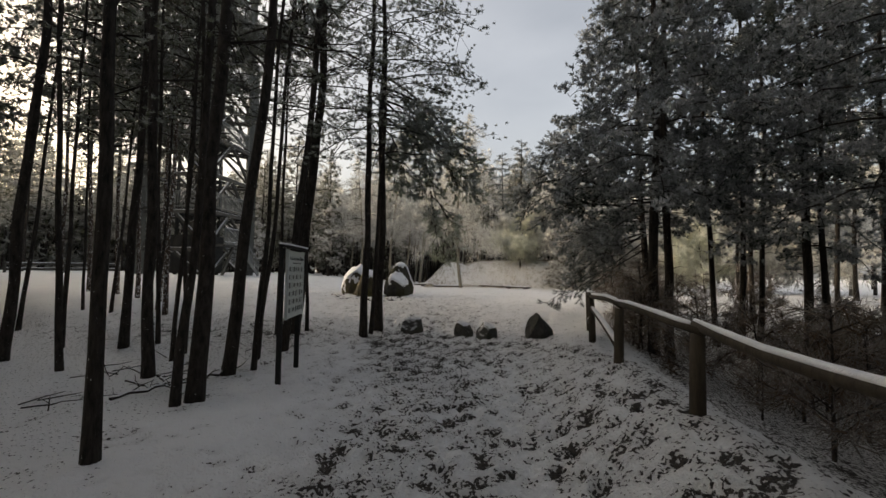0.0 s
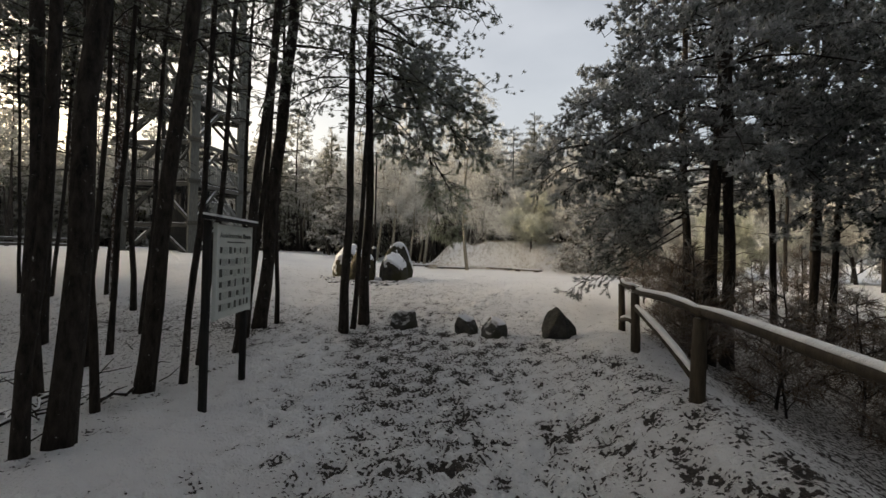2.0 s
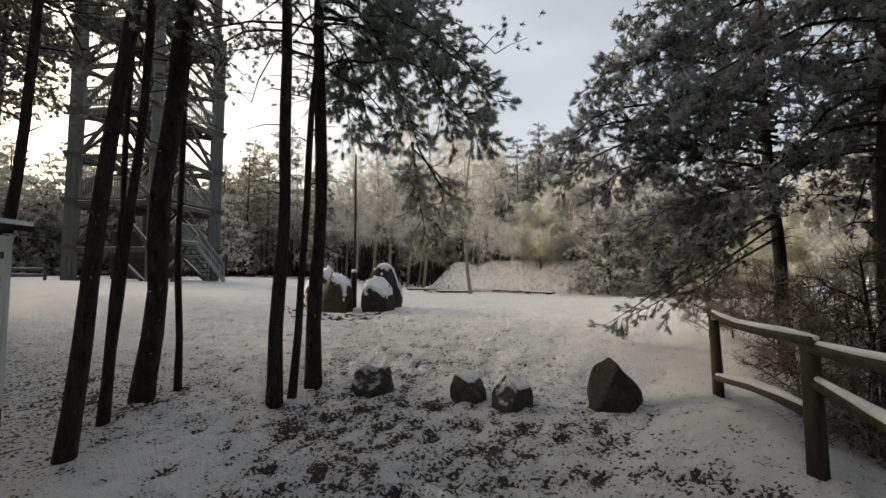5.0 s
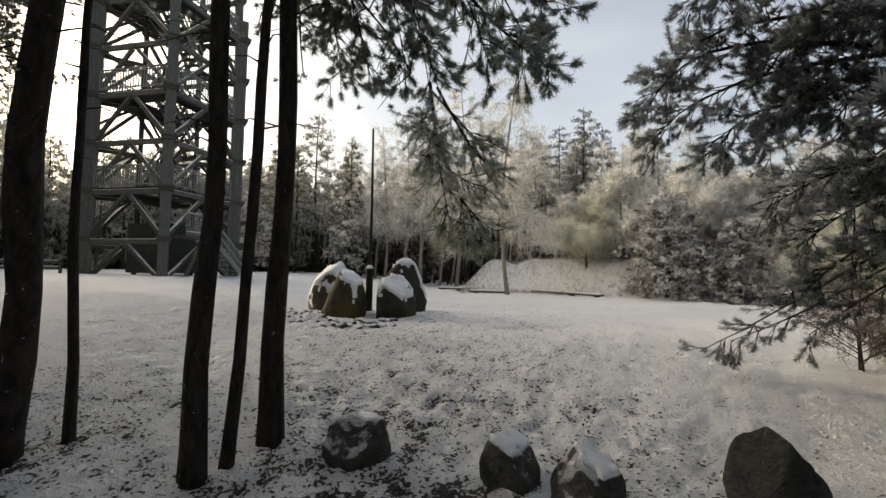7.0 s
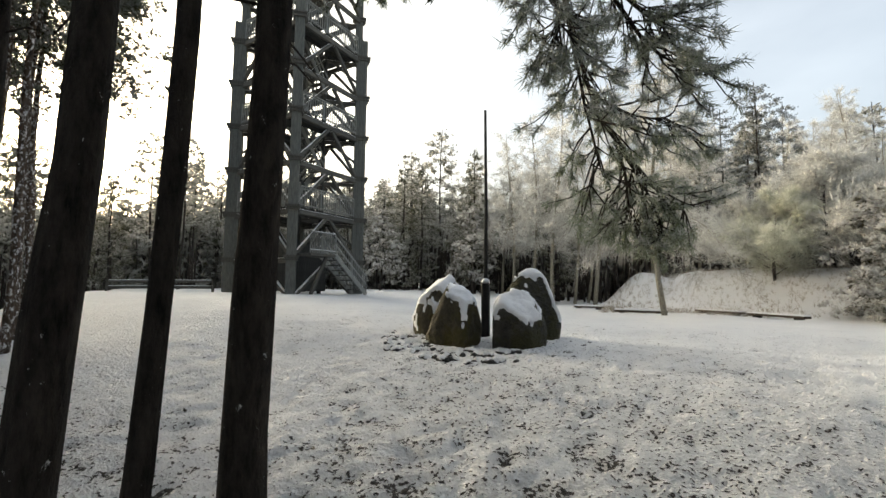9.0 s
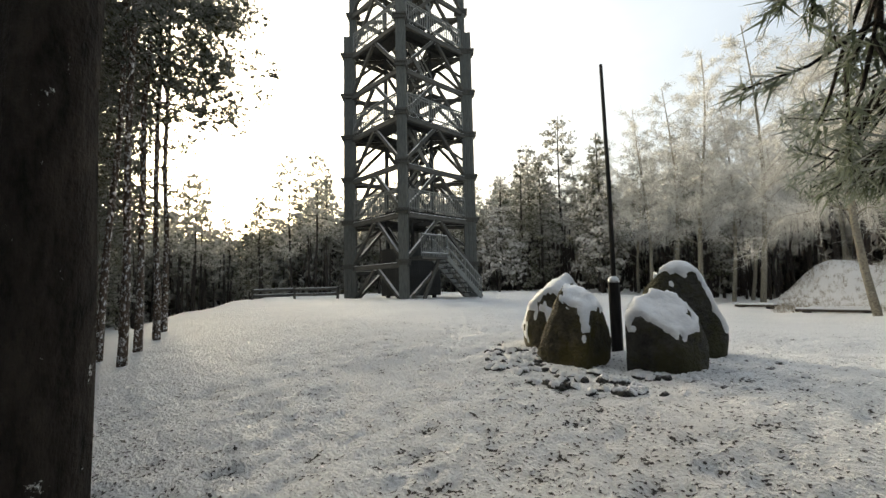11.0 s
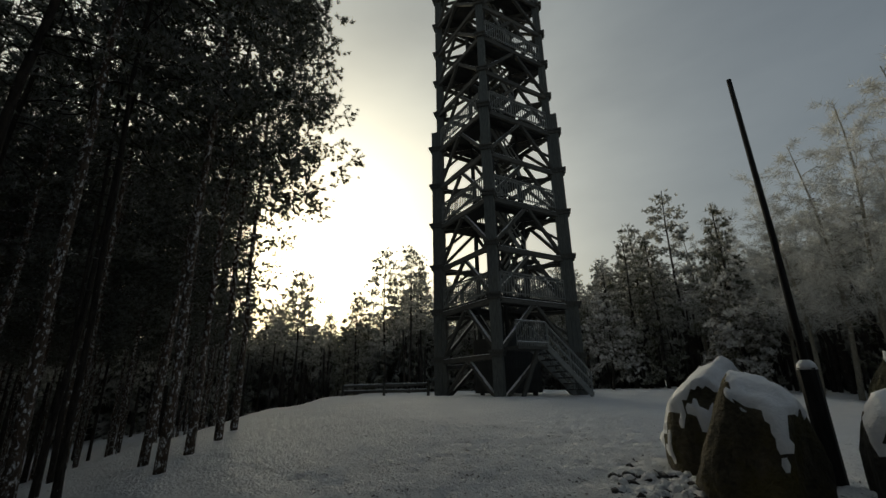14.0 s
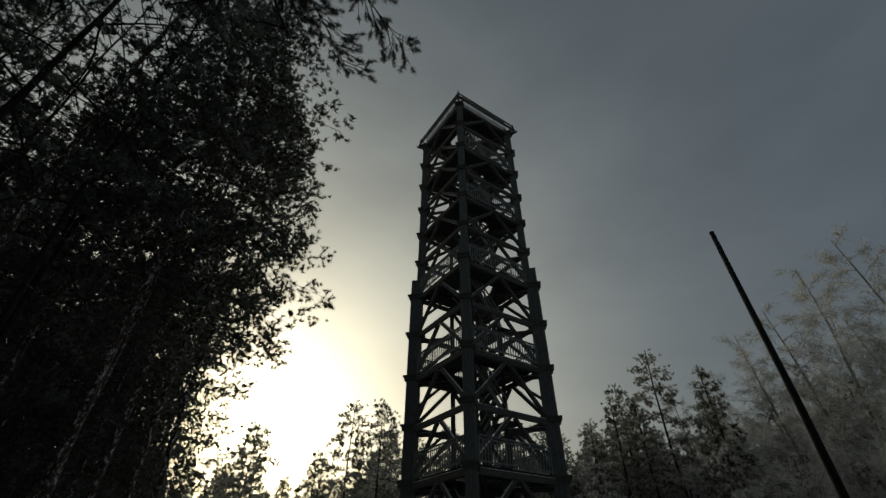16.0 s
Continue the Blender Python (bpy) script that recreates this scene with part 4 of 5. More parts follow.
def twiggy_meshes(seed, h, r0, limbs, fine, mat, trunk_mat, reach, weep=0.2, first=0.15, length=0.5, width=0.016, frost=0.6, sides=7):
    """A bare deciduous tree: forked limbs and a haze of frosted twigs."""
    rng = np.random.default_rng(seed)
    np.random.seed(seed)
    tk, cr = Geo(), Geo()
    zs = np.linspace(-0.2, h, 9)
    path = np.stack([0.03 * h * np.sin(zs / h * 4 + seed), 0.03 * h * np.sin(zs / h * 3), zs], 1)
    tk.tube(path, r0 * (1 - 0.9 * np.clip(zs / h, 0, 1)) + 0.006, sides)
    cs, ds = [], []
    for k in range(limbs):
        q = first + (0.98 - first) * (k + rng.uniform(0, 1)) / limbs
        o = np.array([np.interp(q * h, zs, path[:, 0]), np.interp(q * h, zs, path[:, 1]), q * h])
        a = k * 2.4 + rng.uniform(-0.6, 0.6)
        L = reach * (1.05 - q) ** 0.6 * rng.uniform(0.55, 1.05)
        out = np.array([math.cos(a), math.sin(a), 0])
        s = np.linspace(0, 1, 6)[:, None]
        p = o + out * L * s + np.array([0, 0, 1]) * (0.75 * L * s - weep * L * s**2 * 1.5) + rng.normal(0, 0.05 * L, (6, 3)) * s
        tk.tube(p, np.linspace(max(0.01, r0 * 0.35 * (1 - q)), 0.004, 6), 4)
        m = max(5, int(fine * L / reach))
        t = rng.uniform(0.2, 1.0, m)
        pts = np.stack([np.interp(t, s[:, 0], p[:, i]) for i in range(3)], 1)
        dirs = unit(out * 0.7 + rng.normal(0, 0.6, (m, 3)) + np.array([0, 0, 0.35 - weep]))
        reach2 = 0.45 * L * rng.uniform(0.3, 1.0, m)[:, None]
        mid = pts + dirs * reach2
        cr.blades(pts, mid, 0.022, np.clip(frost - 0.2 + rng.normal(0, 0.2, m), 0, 1))
        for u in (0.35, 0.65, 0.95):
            cs.append(pts + dirs * reach2 * u)
            ds.append(dirs)
    tufts(cr, rng, np.concatenate(cs), np.concatenate(ds), 4, length, width, 0.8, frost)
    return tk.mesh("trunk", trunk_mat, True), cr.mesh("crown", mat, False, "frost")


def tree(name, label, category, meshes, m, group=""):
    t = thing(name, label, category, m, group)
    part("trunk", meshes[0], t)
    part("crown", meshes[1], t)
    return t


def stand(x, y, scale=1.0, turn=0.0, tall=1.0, sink=0.0, lean=(0.0, 0.0)):
    shear = Matrix.Identity(4)
    shear[0][2], shear[1][2] = lean
    return Matrix.Translation((x, y, float(gz(x, y)) - sink)) @ shear @ Matrix.Rotation(radians(turn), 4, "Z") @ Matrix.Diagonal((scale, scale, scale * tall, 1))


# slender pines beside the way: thick and thin ones
SLIM = [pine_meshes(100 + k, 11.5 + k * 0.5, 0.042, 4.3 - 0.3 * k, 1.7, 18, 16, 18, 0.070, 0.0095, M_NEEDLE, M_BARK, frost=0.15, dead=9) for k in range(3)]
STOUT = [pine_meshes(140 + k, 13.0 + k, 0.074, 4.6 - 0.4 * k, 2.1, 22, 21, 18, 0.070, 0.0095, M_NEEDLE, M_BARK, frost=0.15, dead=10) for k in range(3)]
FULL = [pine_meshes(150 + k, 13.0, 0.074 - 0.03 * k, 4.1, 2.4, 42, 84, 26, 0.064, 0.0105, M_NEEDLE, M_BARK, droop=0.38, frost=0.2, dead=10, clump=0.11) for k in range(2)]
near = [  # x, y, radius of the stem, turn
    (-2.72, 4.35, 0.060, 20), (-2.84, 5.76, 0.050, 80), (-2.84, 6.14, 0.098, 200), (-4.22, 7.16, 0.083, 30), (-2.97, 7.32, 0.092, 120), (-2.81, 7.67, 0.040, 10),
    (-3.20, 6.71, 0.036, 300), (-4.30, 8.09, 0.036, 170), (-4.46, 8.61, 0.040, 250), (-5.48, 9.35, 0.042, 95), (-5.83, 10.79, 0.050, 60), (-3.07, 8.50, 0.042, 330),
    (-2.78, 9.08, 0.075, 140), (-2.98, 9.64, 0.050, 280), (-3.00, 10.22, 0.122, 210), (-2.97, 10.60, 0.040, 45), (-6.89, 7.89, 0.085, 215), (-5.59, 7.26, 0.046, 5),
    (-7.06, 9.08, 0.040, 77), (-8.85, 10.21, 0.042, 145), (-8.69, 11.45, 0.032, 30), (-7.89, 11.48, 0.036, 130), (-5.86, 9.05, 0.080, 190), (-6.89, 11.64, 0.036, 100),
    (-4.74, 9.75, 0.042, 260), (-3.42, 10.12, 0.036, 50), (-9.30, 9.2, 0.045, 160),
    (-1.62, 10.24, 0.080, 15), (-1.47, 10.48, 0.047, 190), (-1.40, 10.84, 0.094, 305),
]
for x, y, r, turn in near:
    thin = r < 0.058
    s = r / (0.042 if thin else 0.074)
    ms = (SLIM if thin else STOUT)[int(abs(x * 7 + y * 13)) % 3]
    if x > -2:
        # the three by the stones carry fuller crowns
        s, ms = r / (0.044 if thin else 0.074), FULL[thin]
    lean = (0.030 + 0.015 * math.sin(x * 9 + y * 5), 0.012 * math.sin(x * 4 - y * 7)) if x < -2.5 else (0.004, 0.0)
    at = stand(x, y, s, turn, 1 / s, 0, lean)
    # the stem's middle at breast height stands over its place in the plan
    ring = [v.co for v in ms[0].vertices if 0.7 < v.co.z < 1.6 and math.hypot(v.co.x, v.co.y) < 0.3]
    mid = at @ (sum(ring, Vector()) / len(ring))
    if x > -2:
        # these stand upright between knee height and the lowest limbs
        high = [v.co for v in ms[0].vertices if 2.8 < v.co.z * at[2][2] < 3.6 and math.hypot(v.co.x, v.co.y) < 0.3]
        tip = at @ (sum(high, Vector()) / len(high))
        off = (tip - mid) / (tip.z - mid.z)
        shear = Matrix.Identity(4)
        shear[0][2], shear[1][2] = -off.x, -off.y
        at = Matrix.Translation(mid) @ shear @ Matrix.Translation(-mid) @ at
    at = Matrix.Translation((x - mid.x, y - mid.y, 0)) @ at
    tree("pine_tree", "slender dark-barked pine with a thin high crown" if thin else "dark-barked pine with snow flecks on the trunk", "tree", ms, at, "pines beside the way")

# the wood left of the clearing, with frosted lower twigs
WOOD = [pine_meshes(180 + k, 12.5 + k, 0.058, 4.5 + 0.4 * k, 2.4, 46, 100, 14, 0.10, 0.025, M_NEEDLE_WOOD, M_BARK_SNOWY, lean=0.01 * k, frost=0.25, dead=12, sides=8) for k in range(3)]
rng = random.Random(21)
placed = []


def free_spot(x, y, gap):
    return all((x - a) ** 2 + (y - b) ** 2 > gap * gap for a, b in placed)


lefts = [(-6.60, 11.34, 0.95), (-7.54, 12.53, 0.95), (-8.41, 12.95, 0.9), (-8.31, 12.43, 0.9), (-9.26, 11.52, 0.85), (-9.4, 13.5, 0.95), (-10.6, 14.0, 1.0)]
for x, y, s in lefts:
    placed.append((x, y))
    tree("pine_tree", "tall pine of the wood with snow-dusted bark", "tree", WOOD[len(placed) % 3], stand(x, y, s, rng.uniform(0, 360)), "pines of the dark wood")
while len(placed) < 84:
    x, y = rng.uniform(-29, -11.5), rng.uniform(2.5, 17.2)
    if free_spot(x, y, 1.15) and y < 11.4 + 0.205 * abs(x) and (y < 13.6 or x < -15.5) and y < 1.5 + 0.85 * abs(x) and (y > 8 or rng.random() < 0.5):
        placed.append((x, y))
        tree("pine_tree", "tall pine in the shade of the dark wood", "tree", WOOD[len(placed) % 3], stand(x, y, rng.uniform(0.85, 1.15), rng.uniform(0, 360)), "pines of the dark wood")

# the spreading pine right of the way, its neighbours, and the wood behind the rail
BROAD = pine_meshes(300, 11.0, 0.108, 2.9, 2.5, 46, 220, 12, 0.095, 0.028, M_NEEDLE_FROST, M_BARK, droop=0.42, frost=0.38, dead=30, clump=0.13, bunch=15)
BROAD2 = pine_meshes(301, 12.0, 0.10, 3.0, 2.5, 42, 190, 12, 0.095, 0.028, M_NEEDLE_FROST, M_BARK, droop=0.36, frost=0.38, dead=30, clump=0.13, bunch=15)
tree("pine_tree", "broad dark pine with drooping frosted boughs near the rail", "tree", BROAD, stand(4.15, 9.2, 0.95, 40))
tree("pine_tree", "broad dark pine with frosted boughs", "tree", BROAD2, stand(4.55, 9.35, 0.95, 150))
tree("pine_tree", "broad dark pine with frosted boughs", "tree", BROAD2, stand(5.4, 12.0, 0.95, 200))
tree("pine_tree", "broad dark pine with frosted boughs", "tree", BROAD2, stand(6.6, 6.6, 0.95, 250))
tree("pine_tree", "broad dark pine with frosted boughs", "tree", BROAD, stand(7.6, 9.6, 0.9, 300))
RIGHT = [pine_meshes(320 + k, 11.0 + k, 0.07, 3.8, 2.0, 30, 50, 8, 0.12, 0.045, M_NEEDLE_FROST, M_BARK, frost=0.12, dead=12, sides=8) for k in range(2)]
placed_r = [(4.15, 9.2), (4.55, 9.35), (5.4, 12.0), (6.6, 6.6), (7.6, 9.6)]
placed = placed_r
for x, y in ((6.55, 11.0), (6.75, 10.45), (7.6, 11.05), (7.85, 9.6), (8.6, 12.6), (11.4, 13.1)):
    placed.append((x, y))
    tree("pine_tree", "thin-stemmed pine behind the rail", "tree", RIGHT[len(placed) % 2], stand(x, y, 0.95, rng.uniform(0, 360)), "pines behind the rail")
while len(placed) < 54:
    x, y = rng.uniform(6.2, 24), rng.uniform(-1.0, 17)
    if free_spot(x, y, 1.7) and x > 6 + 0.55 * max(y - 9, 0):
        placed.append((x, y))
        tree("pine_tree", "thin-stemmed pine in the wood behind the rail", "tree", RIGHT[len(placed) % 2], stand(x, y, rng.uniform(0.8, 1.15), rng.uniform(0, 360)), "pines behind the rail")

# out-of-view pines added about the start to block sky and darken the snow
UNSEEN_PINES = [pine_meshes(360 + k, 12.0, 0.085, 3.4, 2.6, 32, 60, 6, 0.25, 0.13, M_NEEDLE_WOOD, M_BARK, frost=0.15, dead=4, sides=7, clump=0.22) for k in range(2)]
placed = list(placed_r)
n_back = 0
while n_back < 46:
    x, y = rng.uniform(-12, 12), rng.uniform(-12, 2.9)
    if free_spot(x, y, 1.5) and (x < -2.6 or x > 3.1 or y < -3.5) and not (abs(x) < 1.2 and y < 2) and not (y > 1.0 and -6.5 < x < -2.5):
        placed.append((x, y))
        n_back += 1
        tree("pine_tree", "unseen dark pine added to shade the start of the way", "tree", UNSEEN_PINES[n_back % 2], stand(x, y, rng.uniform(0.85, 1.1), rng.uniform(0, 360)), "pines about the way")

# far pines round the clearing
FAR = [pine_meshes(400 + k, 12.0, 0.11, 3.5 + k, 2.2, 38, 46, 6, 0.22, 0.10, M_NEEDLE_FAR, M_BARK_FAR, frost=0.48, dead=8, sides=6, clump=0.2) for k in range(3)]
SPRUCE = pine_meshes(420, 9.5, 0.10, 0.8, 2.0, 56, 38, 6, 0.20, 0.09, M_NEEDLE_FAR, M_BARK_FAR, droop=0.35, frost=0.2, dead=0, top=0.1, sides=6)
HAZE = [twiggy_meshes(440 + k, 11.0, 0.10, 30, 50, M_TWIG, M_BIRCH, 3.4, 0.25, 0.22, 0.34, 0.019, 0.55) for k in range(3)]
FAR_N = "trees round the clearing"
placed = []


def far_tree(x, y, s, which):
    placed.append((x, y))
    if which == "p":
        tree("pine_tree", "tall frosted pine at the edge of the clearing", "tree", FAR[len(placed) % 3], stand(x, y, s, rng.uniform(0, 360)), FAR_N)
    elif which == "s":
        tree("spruce_tree", "narrow dark spruce dusted with snow", "tree", SPRUCE, stand(x, y, s, rng.uniform(0, 360)), FAR_N)
    else:
        tree("birch_tree", "bare birch white with hoarfrost", "tree", HAZE[len(placed) % 3], stand(x, y, s, rng.uniform(0, 360)), FAR_N)


# behind the clearing
for k in range(420):
    x, y = rng.uniform(-36, 18), rng.uniform(37, 57)
    if free_spot(x, y, 1.9) and len(placed) < 112 and not (-20 < x < -9 and y < 36):
        far_tree(x, y, rng.uniform(0.84, 1.06) if x > -16 else rng.uniform(0.8, 1.0), rng.choice("phhhhs" if x > -14 else "ppppps"))
far_tree(-9.2, 36.6, 1.02, "s")
LADEN = pine_meshes(430, 5.5, 0.08, 1.2, 1.7, 26, 60, 8, 0.16, 0.11, M_NEEDLE_SNOWY, M_BARK_FAR, droop=0.4, frost=0.5, dead=0, sides=6, clump=0.14)
for x, y, s in ((-8.9, 35.4, 1.0), (-15.0, 34.2, 1.0)):
    tree("pine_tree", "small pine heavy with clumps of snow", "tree", LADEN, stand(x, y, s, rng.uniform(0, 360)), FAR_N)
for x, y, s in ((-2.8, 36.5, 0.95), (-3.6, 35.4, 1.15), (-1.6, 36.0, 1.25), (-5.3, 36.0, 1.05), (-6.6, 35.6, 0.95)):
    far_tree(x, y, s, "h")
# dark pines behind the bank
for x, y, s in ((7.2, 38.5, 0.92), (5.6, 40.0, 0.86), (8.8, 39.5, 0.84)):
    placed.append((x, y))
    tree("pine_tree", "tall dark green pine dusted with frost", "tree", BROAD2, stand(x, y, s, rng.uniform(0, 360)), FAR_N)
# right of the bank
for x, y, s, w in ((8.5, 31, 0.75, "h"), (11, 29, 0.8, "h"), (13.5, 27, 0.75, "h"), (16, 25, 0.8, "h"), (18, 22, 0.85, "h"), (20, 19, 0.9, "h"), (14, 32, 1.0, "p"), (17, 29, 1.0, "p"), (11, 34, 1.1, "p"), (20, 25, 1.0, "p"), (6, 36, 1.0, "p"), (3.5, 38, 1.1, "p"), (23, 21, 1.0, "p"), (24, 16, 1.0, "p"), (10, 30.5, 0.6, "h"), (12.5, 28.8, 0.65, "h"), (15, 26.3, 0.65, "h"), (17.2, 23.6, 0.65, "h"), (9.2, 33, 0.75, "h"), (19, 20.5, 0.7, "h"), (13, 30.6, 0.75, "h"), (16, 28, 0.75, "h"), (7, 32.5, 0.7, "h"), (18.5, 25.5, 0.8, "h")):
    far_tree(x + 0.6, y + 3.0, s * 0.72 if w == "p" else s, w)
# the wood beyond the tower, towards the sun
for k in range(700):
    x, y = rng.uniform(-58, -25), rng.uniform(4, 50)
    if len(placed) < 250 and free_spot(x, y, 1.7) and x < -30 + 0.30 * (y - 20) + 3:
        far_tree(x, y, rng.uniform(0.68, 0.88), rng.choice("pppps"))

# the woods beyond, too many to count
def far_woods():
    rng = np.random.default_rng(31)
    np.random.seed(31)
    tk, cr = Geo(), Geo()
    n = 0
    while n < 2300:
        a, r = rng.uniform(0, 2 * math.pi), rng.uniform(48, 95)
        low, h = 0.18, rng.uniform(9, 13.5)
        if n > 1300:
            # a closed wall of young trees under the sun
            a, r, low, h = rng.uniform(radians(120), radians(205)), rng.uniform(31, 48), 0.0, rng.uniform(3.6, 8.6)
        elif n > 560:
            a, r, low, h = rng.uniform(radians(60), radians(150)), rng.uniform(30, 62), 0.10, rng.uniform(5.5, 9.5)
            r = max(r, 30 / max(math.sin(a), 0.5))
        x, y = -6 + r * math.cos(a), 16 + r * math.sin(a)
        n += 1
        h *= 0.85 if x < -20 else 1.0
        z = float(gz(x, y))
        tk.tube([(x, y, z - 0.3), (x + rng.normal(0, 0.15), y, z + h * 0.5), (x + rng.normal(0, 0.2), y, z + h)], [0.14, 0.10, 0.02], 5)
        m = 46
        q = rng.uniform(low, 1.0, m)
        w = 1.7 * (1.02 - q) ** 0.6
        b = rng.uniform(0, 6.28, m)
        c = np.stack([x + w * np.cos(b) * rng.uniform(0.2, 1, m), y + w * np.sin(b) * rng.uniform(0.2, 1, m), z + h * q], 1)
        # real frost, raised in the left woods to put the glare's paleness into the colour
        tufts(cr, rng, c, np.stack([np.cos(b), np.sin(b), 0.2 + 0 * b], 1), 7, 0.62, 0.17, 0.7, 0.66 if y > 30 and x > -16 else 0.36)
    stems = Geo()
    for k in range(1040):
        x, y = rng.uniform(-36, 20), rng.uniform(38, 58)
        if k > 820:
            x, y = rng.uniform(-52, -30), rng.uniform(4, 40)
        if k > 1000:
            x, y = rng.uniform(-30, -11), rng.uniform(-2, 12)
        z, h = float(gz(x, y)), rng.uniform(3.4, 5.4)
        r = rng.uniform(0.05, 0.12)
        stems.tube([(x, y, z - 0.3), (x + rng.normal(0, 0.12), y, z + h * 0.5), (x + rng.normal(0, 0.25), y, z + h)], [r, r * 0.85, r * 0.5], 5)
    t = tagged(new("far_woods"), "dense frosted pine woods beyond the clearing", "woods", kind="stuff")
    part("trunks", tk.mesh("trunks", M_BARK_FAR, True), t)
    part("stems", stems.mesh("stems", M_BARK_FAR, True), t)
    part("crowns", cr.mesh("crowns", M_NEEDLE_FAR, False, "frost"), t)


far_woods()

# birch before the bank, bushes on it
BIRCH = twiggy_meshes(500, 11.0, 0.10, 34, 90, M_TWIG, M_BIRCH, 3.9, 0.85, 0.24, 0.40, 0.013, 0.5)
tree("birch_tree", "pale birch with drooping frosted twigs by the benches", "tree", BIRCH, stand(1.45, 27.2, 1.0, 30))
BUSH = [twiggy_meshes(520 + k, 3.2, 0.05, 28, 110, (M_TWIG_TAN, M_TWIG)[k], M_BARK_FAR, 2.0, 0.1, 0.02, 0.28, 0.022, 0.55) for k in range(2)]
SNOWBUSH = pine_meshes(540, 4.2, 0.09, 0.3, 2.2, 54, 100, 9, 0.13, 0.085, M_NEEDLE_SNOWY, M_BARK_FAR, droop=0.4, frost=0.55, dead=0, sides=6, clump=0.13)
for x, y, s, k in ((5.8, 31.2, 1.1, 0), (4.9, 32.6, 1.1, 1), (7.8, 31.6, 1.5, 1), (10.2, 29.2, 1.5, 1), (12.6, 28.2, 1.6, 1), (14.6, 26.0, 1.6, 1), (16.4, 23.6, 1.6, 1), (17.6, 21.2, 1.5, 1), (11.8, 24.8, 1.0, 1), (13.6, 23.0, 1.1, 0)):
    tree("bush", "bare bush thick with hoarfrost", "bush", BUSH[k], stand(x, y, s, rng.uniform(0, 360)), "frosted bushes")
tree("bush", "dense evergreen bush heavy with clumps of snow", "bush", SNOWBUSH, stand(8.2, 27.0, 1.1, 10))
tree("bush", "dense evergreen bush heavy with clumps of snow", "bush", SNOWBUSH, stand(10.4, 25.6, 0.8, 100))

# scrub behind the rail
SCRUB = [twiggy_meshes(560 + k, 1.5, 0.016, 14, 18, M_SCRUB, M_BARK, 0.9, 0.15, 0.02, 0.22, 0.010, 0.25, 4) for k in range(3)]
placed = []
for k in range(46):
    y = rng.uniform(3.5, 14)
    x = float(fence_x(np.array(min(y, 11.5)))) + rng.uniform(0.7, 5.5)
    tree("shrub", "leafless brown scrub poking through thin snow", "shrub", SCRUB[k % 3], stand(x, y, rng.uniform(0.55, 1.15), rng.uniform(0, 360)), "scrub behind the rail")


# boughs that hang over the clearing
def bough(label, arms, needles, seed, count, spread=0.42, thick=1.0):
    """Forked limbs, each from a start over a bend to a tip, with side twigs that end in tufts of needles."""
    rng = np.random.default_rng(seed)
    np.random.seed(seed)
    tk, cr = Geo(), Geo()

    def sprig(o, d, length):
        e = o + d * length
        tk.tube([o, (o + e) / 2 + [0, 0, -0.08 * length], e], [0.0045, 0.0035, 0.002], 4)
        n = max(3, int(length / 0.055))
        at = np.linspace(0.62, 1.0, n)
        q = o + (e - o) * at[:, None] + np.array([0, 0, -0.08 * length]) * np.sin(at * 3.14)[:, None]
        tufts(cr, rng, q, np.repeat((d * 0.9)[None], n, 0), int(18 * thick), 0.066, 0.0058, 0.9, 0.42)

    for p0, p1, p2, r in arms:
        p0, p1, p2 = (np.array(p, float) for p in (p0, p1, p2))
        s = np.linspace(0, 1, 12)[:, None]
        L = np.linalg.norm(p1 - p0) + np.linalg.norm(p2 - p1)
        p = (1 - s) ** 2 * p0 + 2 * s * (1 - s) * (2 * p1 - (p0 + p2) / 2) + s**2 * p2
        p = p + np.cumsum(rng.normal(0, 0.009 * L, (12, 3)), 0) * s * (1.2 - s)
        tk.tube(p, np.linspace(r, 0.004, 12), 6)
        for k in range(count):
            t = 0.22 + 0.78 * (k + rng.uniform(0, 1)) / count
            o = np.array([np.interp(t, s[:, 0], p[:, i]) for i in range(3)])
            i = min(10, int(t * 11))
            ahead = unit(p[i + 1] - p[i])
            side = unit(np.cross(ahead, rng.normal(0, 1, 3)))
            d = unit(ahead * 0.75 + side * rng.uniform(0.4, 1.0))
            length = spread * rng.uniform(0.35, 1.0) * (1.15 - 0.5 * t)
            e = o + d * length
            tk.tube([o, (o + e) / 2 + rng.normal(0, 0.012, 3), e], [0.007, 0.005, 0.003], 4)
            for _ in range(3):
                u = rng.uniform(0.3, 1.0)
                sprig(o + (e - o) * u, unit(d + rng.normal(0, 0.5, 3)), rng.uniform(0.12, 0.27))
            sprig(e, d, rng.uniform(0.10, 0.2))
    t = thing("pine_bough", label, "branch")
    part("limb", tk.mesh("limb", M_BARK, True), t)
    part("needles", cr.mesh("needles", needles, False, "frost"), t)


bough("drooping pine bough with frosted needles over the clearing", (
    ((-1.42, 10.95, 5.2), (-0.6, 11.5, 4.7), (-0.25, 11.81, 3.6), 0.030),
    ((-0.25, 11.81, 3.6), (-0.17, 12.12, 3.03), (-0.05, 12.36, 2.66), 0.022),
    ((-0.05, 12.36, 2.68), (0.20, 12.60, 2.30), (0.52, 12.80, 2.10), 0.016),
    ((-0.22, 11.79, 3.30), (-0.12, 11.85, 2.60), (-0.02, 11.90, 2.15), 0.012),
    ((0.03, 12.47, 2.51), (0.09, 12.6, 2.25), (0.07, 12.7, 2.0), 0.012),
    ((0.06, 12.49, 2.46), (0.22, 12.66, 2.2), (0.32, 12.7, 1.9), 0.012)), M_NEEDLE_BOUGH, 77, 13, 0.33, 0.9)
